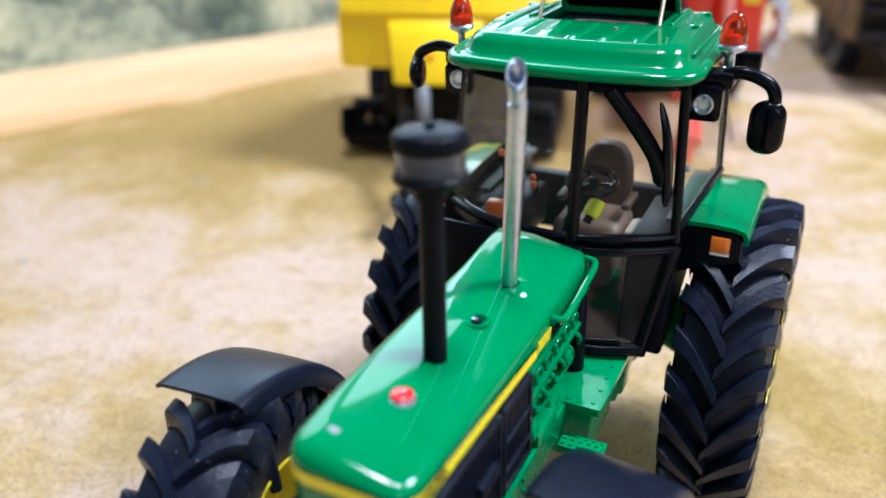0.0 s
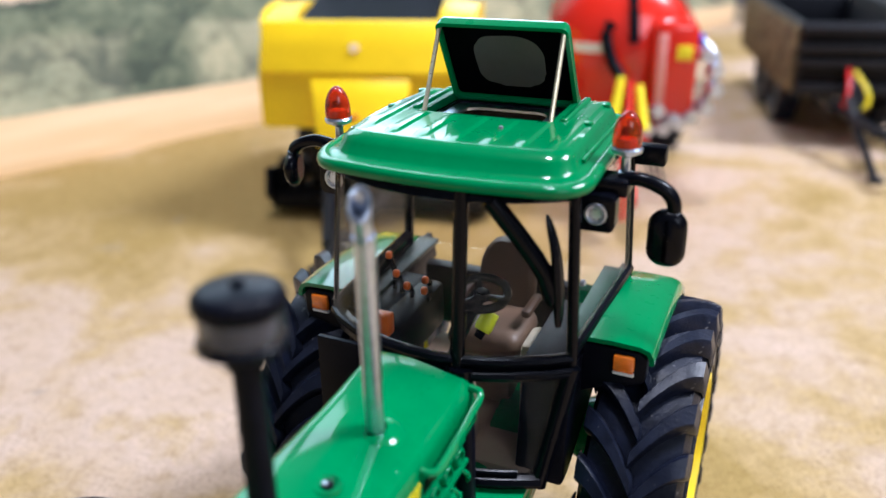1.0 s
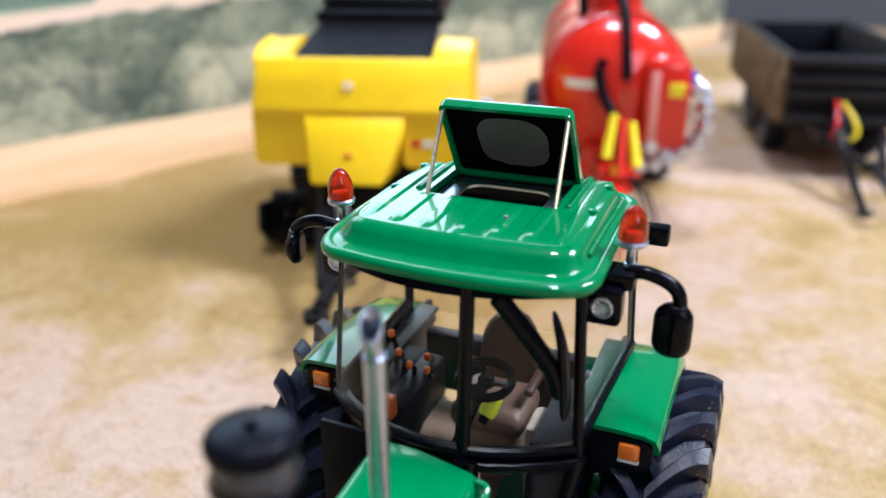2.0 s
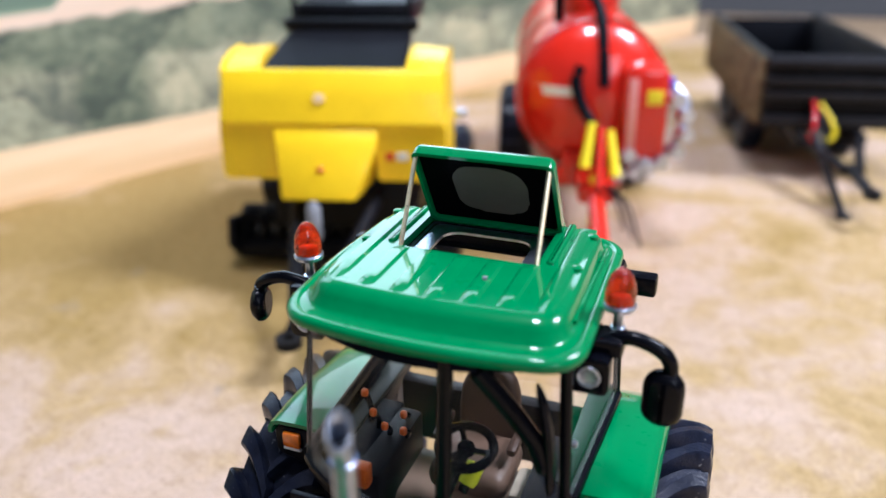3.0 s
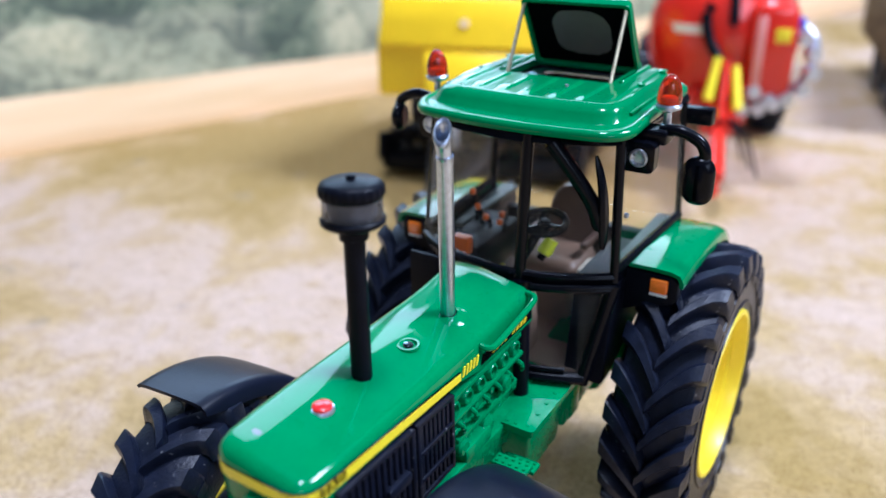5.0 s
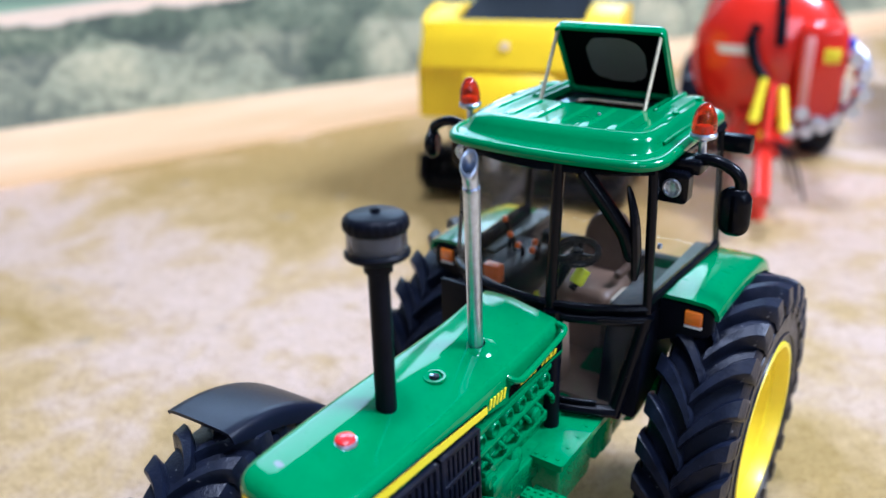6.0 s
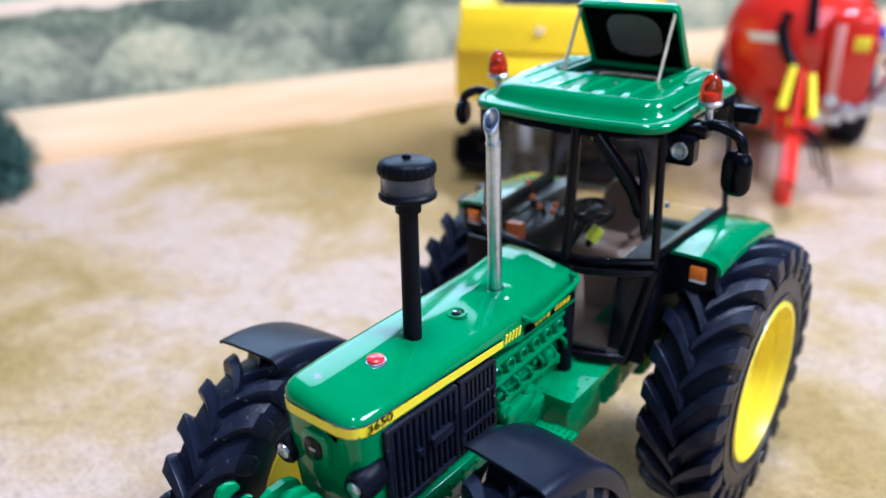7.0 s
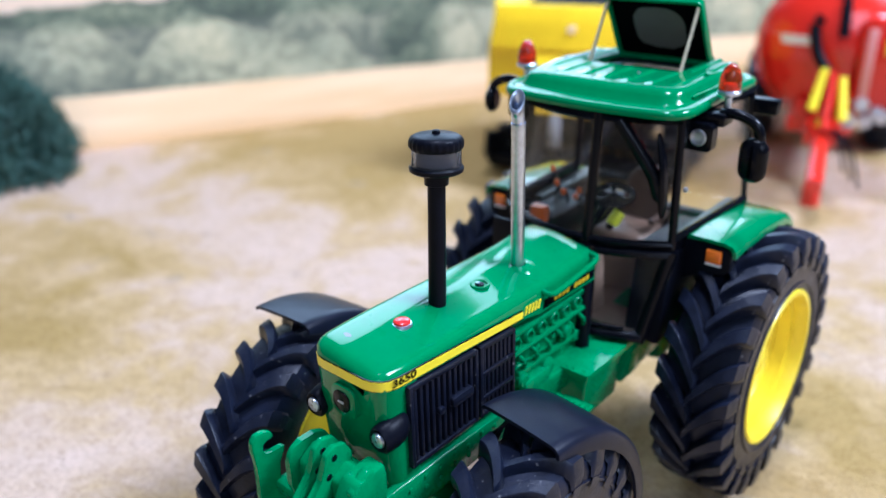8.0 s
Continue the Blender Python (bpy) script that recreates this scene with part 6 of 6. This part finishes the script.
    for s in (-1, 1):
        bm = bmesh.new()
        prism(bm, [(6, 20), (30, 14), (30, 3), (12, 2), (4, 10)], "x", cx + s * 36, cx + s * 38, 0.4)
        part("skid_plate", bm, BALER_BLACK, pick)
        small_wheel(baler, (cx + s * 31, 58, 19), 19, 8, 18, RUBBER, BALER_YELLOW)
    bm = bmesh.new()
    for s in (-1, 1):
        tube(bm, smooth_path([(cx + s * 13, 6, 31), (cx + s * 8, -18, 20), (cx + s * 2, -40, 13)], 4), 2.2, 8)
    tube(bm, [(cx, -34, 14), (cx, -50, 12)], 2.4, 10)
    lathe(bm, (cx, -54, 10.6), (0, 0, 1), [(0, 3.4), (2.6, 3.4), (2.6, 1.6), (0, 1.6), (0, 3.4)], 20)
    part("drawbar", bm, BALER_BLACK, baler, "black A-shaped drawbar")
    bm = bmesh.new()
    lathe(bm, (cx - 3.0, -14, 22.5), (0, 0, 1), [(0, 1.8), (0.6, 2.1), (11.0, 2.1), (11.6, 1.6), (12.6, 1.2)], 16, True)
    part("jack", bm, PALE_PLASTIC, baler, "pale grey-green jack cylinder")
    bm = bmesh.new()
    tube(bm, [(cx - 3.0, -13, 27), (cx - 3.0, -13, 2)], 1.2, 10)
    lathe(bm, (cx - 3.0, -13, 0), (0, 0, 1), [(-0.3, 3.2), (1.4, 3.0), (1.8, 1.0)], 16, True)
    part("jack_foot", bm, BALER_BLACK, baler)
    bm = bmesh.new()
    box(bm, (cx + 37.6, 20, 54.8), (4.0, 3.0, 3.0), 0.6)
    part("side_lamp", bm, BLUE_GREY, baler, "silvery lamp on the flank")


build_baler()


def build_tanker():
    tank = thing("model_slurry_tanker", "red model slurry tanker with yellow-striped drawbar", "model tanker", (-19.6, 227.1, 0), 16.0, size=(1.12, 1.25, 1.12))
    cx, cz, r = -5.6, 55.0, 26.6
    bm = bmesh.new()
    lathe(bm, (cx, 0, cz), (0, 1, 0), [(-8.0, 0.1), (-7.6, 6), (-6.2, 13), (-3.6, 19.6), (-0.8, 23.8), (2.0, r - 0.5), (4.0, r), (34, r), (34.3, r + 0.8), (36.6, r + 0.8), (37, r), (92, r), (92.3, r + 0.8), (94.6, r + 0.8), (95, r), (128, r), (134, 18), (138, 8), (139, 0.1)], 64)
    part("vessel", bm, RED_PAINT, tank, "glossy red tank with domed front", 50)
    bm = bmesh.new()
    lathe(bm, (cx, 1.5, cz), (0, 1, 0), [(0, r + 0.2), (0, r + 1.0), (1.6, r + 1.0), (1.6, r + 0.2)], 64)
    part("rim_band", bm, RED_PAINT, tank)
    bm = bmesh.new()
    rows = []
    for k in range(9):
        x = -26.0 + k * 1.62
        d = math.hypot(x - cx, 2.6)
        y = -8.0 + 8.5 * (d / 24.0) ** 2.2
        rows.append([(x, y - 0.45, 56.3), (x, y - 0.45, 59.6)])
    plate(bm, rows, -0.3)
    part("name_strip", bm, WHITE, tank, "white strip with unreadable marks")
    # hatch dome and light on top
    bm = bmesh.new()
    lathe(bm, (cx, 30, cz + r - 1.5), (0, 0, 1), [(0, 11), (5, 11), (5.4, 12), (7, 12), (8, 10.6), (9.6, 5), (10, 0.1)], 36, True)
    part("top_hatch", bm, RED_PAINT, tank, "red lid on top of the tank")
    bm = bmesh.new()
    tube(bm, smooth_path([(cx - 12, 16, cz + r - 3), (cx - 12, 14, cz + r + 8), (cx - 5, 10, cz + r + 12), (cx + 1.4, 2, cz + r + 2), (cx + 2.6, -5, cz + 16), (cx + 3.2, -9, cz + 5)], 6), 1.9, 10)
    part("top_hose", bm, BLACK_MATT, tank, "black hose over the dome")
    bm = bmesh.new()
    tube(bm, smooth_path([(cx - 5.2, -8.5, cz + 12), (cx - 6.8, -9.8, cz + 7), (cx - 4.4, -12, cz - 1), (cx - 0.4, -15, cz - 8), (cx + 1.2, -20, cz - 20)], 6), 2.0, 10)
    part("front_hose", bm, BLACK_MATT, tank)
    # pump housing and reel at the front, on the tanker's left
    bm = bmesh.new()
    rings(bm, [[(cx + 17.0 + x, y, 53.0 + z) for x, z in round_rect(-7.5 + g, 8.0 - g, -19 + g, 15 - g, 3.5)] for y, g in ((-13.0, 1.6), (-12.2, 0.4), (-9, 0.0), (4, 0.0))])
    pump = part("pump_housing", bm, RED_PAINT, tank, "red pump housing with a yellow label")
    bm = bmesh.new()
    box(bm, (cx + 20.0, -13.3, 57.5), (5.4, 0.5, 5.0), 0.15)
    part("label", bm, YELLOW_DECAL, pump)
    # trim strip paled to pink, standing for a reflection on the pump housing
    bm = bmesh.new()
    box(bm, (cx + 12.6, -13.2, 51.5), (3.2, 0.5, 25), 0.2)
    part("trim", bm, TRIM_PINK, pump)
    for k in range(7):
        bm = bmesh.new()
        a = radians(-130 + 30 * k)
        p = (cx + 19 + 11.5 * math.cos(a), -10, 47 + 13 * math.sin(a))
        tube(bm, [p, (p[0] + 1.5, -14.5, p[2])], 2.5, 12)
        part("pipe_fitting", bm, BLUE_GREY, tank, "bright metal pipe fitting")
    for x, z in ((9, 31), (14.5, 31.5), (19.5, 33.5)):
        bm = bmesh.new()
        tube(bm, [(cx + x, -8, z), (cx + x + 0.6, -15, z - 0.6)], 2.4, 12)
        part("pipe_fitting", bm, BLUE_GREY, tank, "bright metal pipe fitting")
    bm = bmesh.new()
    tube(bm, smooth_path([(cx + 22, -9, 34), (cx + 30, -8, 42), (cx + 32, -6, 54), (cx + 27, -3, 60)], 5), 1.7, 10)
    part("side_pipe", bm, BLUE_GREY, tank, "bright metal pipe")
    bm = bmesh.new()
    box(bm, (cx + 26, -6, 61), (3, 5, 4), 0.6)
    part("blue_cap", bm, surface("blue_plastic", (0.03, 0.06, 0.5), 0.35), tank)
    # chassis and wheels
    bm = bmesh.new()
    box(bm, (cx, 60, 25.5), (24, 130, 6), 1.0)
    box(bm, (cx, 62, 22), (56, 5, 5), 1.0)
    box(bm, (cx, 62, 31), (30, 24, 8), 1.0)
    part("chassis", bm, RED_PAINT, tank)
    for s in (-1, 1):
        small_wheel(tank, (cx + s * 27, 72, 21), 21, 8, 18, RUBBER, BLUE_GREY)
    # drawbar, jack and striped springs
    bm = bmesh.new()
    box(bm, (cx + 1.0, -8, 26), (12, 30, 7), 1.2)
    box(bm, (cx - 5.0, 0, 30), (10, 12, 12), 2.0)
    tube(bm, [(cx + 1.2, -20, 26), (cx + 1.2, -46, 15)], 3.0, 12)
    part("drawbar", bm, RED_PAINT, tank, "red drawbar")
    bm = bmesh.new()
    tube(bm, [(cx - 1.2, -18, 50), (cx - 3.6, -24, 36)], [1.5, 1.9], 10)
    part("spring", bm, YELLOW_DECAL, tank, "yellow spring cover")
    bm = bmesh.new()
    tube(bm, [(cx + 5.0, -17, 47), (cx + 7.0, -24, 33)], [1.5, 2.0], 10)
    part("spring", bm, YELLOW_DECAL, tank, "yellow spring cover")
    bm = bmesh.new()
    tube(bm, [(cx + 1.6, -19, 49), (cx + 1.4, -26, 30)], 1.5, 10)
    part("ram", bm, RED_PAINT, tank)
    bm = bmesh.new()
    tube(bm, [(cx + 0.8, -20, 32), (cx + 1.2, -22, 14)], [2.1, 2.3], 12)
    part("jack_tube", bm, YELLOW_DECAL, tank, "yellow jack tube")
    bm = bmesh.new()
    lathe(bm, (cx + 1.2, -22.5, 0), (0, 0, 1), [(-0.3, 3.4), (2.0, 3.6), (7.0, 3.2), (14.0, 2.2), (14.4, 0.1)], 18, True)
    part("jack_foot", bm, RED_PAINT, tank, "red jack foot on the mat")
    for dx, dz in ((9, 16), (12, 19), (6, 13)):
        bm = bmesh.new()
        tube(bm, smooth_path([(cx + 4, -24, 30), (cx + 4 + dx * 0.6, -28, 25), (cx + 4 + dx, -32, 30 - dz)], 4), 0.5, 6)
        part("loose_hose", bm, BLACK_MATT, tank, "thin black hanging hose")


build_tanker()


def build_trailer():
    tr = thing("model_trailer", "weathered dark grey model tipping trailer with mud", "model trailer", (40.5, 341, 0), 12.0, size=(1.04, 1.15, 1.11))
    w, length, z0, z1 = 64.0, 152.0, 25.0, 55.0
    bm = bmesh.new()
    box(bm, (w / 2, length / 2, z0 + 1), (w, length, 2.5), 0.4)
    body = part("floor_panel", bm, TRAILER_GREY, tr)
    for x, name in ((1.2, "side_panel"), (w - 1.2, "side_panel")):
        bm = bmesh.new()
        prism(bm, [(0, z0), (length, z0), (length, z1 + 1), (0, z1)], "x", x - 1.2, x + 1.2, 0.4)
        part(name, bm, TRAILER_GREY, tr)
    for y in (1.2, length - 1.2):
        bm = bmesh.new()
        prism(bm, [(2.4, z0), (w - 2.4, z0), (w - 2.4, z1), (2.4, z1)], "y", y - 1.2, y + 1.2, 0.4)
        part("end_panel", bm, BALER_BLACK, tr)
    for z, t in ((z1 - 1.2, 3.2), (45.6, 3.6), (39.2, 3.2), (z0 + 2.4, 5.2)):
        bm = bmesh.new()
        box(bm, (w / 2, -1.8, z), (w, 4.4, t), 0.6)
        part("front_rib", bm, TRAILER_GREY, tr)
    for k in range(14):
        bm = bmesh.new()
        box(bm, (-1.6, 4 + k * 11.0, (z0 + z1) / 2), (4.4, 3.4, z1 - z0), 0.6)
        part("side_rib", bm, RUST, tr, "muddy brown upright rib")
    for x in (0.9, w - 0.9):
        bm = bmesh.new()
        tube(bm, [(x, -1, z1 + 0.4), (x, length, z1 + 1.2)], 1.7, 8)
        part("top_rail", bm, TRAILER_GREY, tr)
    bm = bmesh.new()
    tube(bm, [(0, 0, z1 + 0.4), (w, 0, z1 + 0.4)], 1.7, 8)
    part("top_rail", bm, TRAILER_GREY, tr)
    bm = bmesh.new()
    for x in (18, w - 18):
        box(bm, (x, 66, 20), (4, 150, 7), 0.6)
    box(bm, (w / 2, 58, 15), (w - 10, 5, 5), 0.6)
    box(bm, (w / 2, 96, 15), (w - 10, 5, 5), 0.6)
    part("chassis", bm, TRAILER_GREY, tr)
    for x in (7, w - 7):
        for y in (52, 96):
            small_wheel(tr, (x, y, 17.5), 17.5, 6.5, 16, RUBBER, TRAILER_GREY)
    bm = bmesh.new()
    for s in (-1, 1):
        tube(bm, [(w / 2 + s * 14, -2, 21), (w / 2 + s * 3, -42, 17)], 2.2, 8)
    tube(bm, [(w / 2, -38, 17), (w / 2, -62, 15)], 2.4, 10)
    lathe(bm, (w / 2, -66, 13.5), (0, 0, 1), [(0, 3.6), (3, 3.6), (3, 1.8), (0, 1.8), (0, 3.6)], 20)
    part("drawbar", bm, TRAILER_GREY, tr, "dark steel drawbar")
    bm = bmesh.new()
    tube(bm, smooth_path([(21.5, -12, 27), (24.5, -30, 14), (27.5, -52, 0.4)], 4), 1.9, 10)
    lathe(bm, (27.5, -52.4, 0), (0, 0, 1), [(-0.3, 3.6), (1.2, 3.4), (1.6, 1.4)], 16, True)
    part("stand", bm, TRAILER_GREY, tr, "dark folding stand")
    for pts, m_ in (([(23, -3, 37), (22, -12, 30), (20, -16, 22)], RED), ([(26, -3, 36), (30, -10, 30), (31, -14, 24), (26, -14, 20)], YELLOW_DECAL), ([(24.5, -3, 34), (27, -16, 22), (24, -18, 17)], BALER_BLACK)):
        bm = bmesh.new()
        tube(bm, smooth_path(pts, 6), 1.05, 10)
        part("service_hose", bm, m_, tr)


build_trailer()
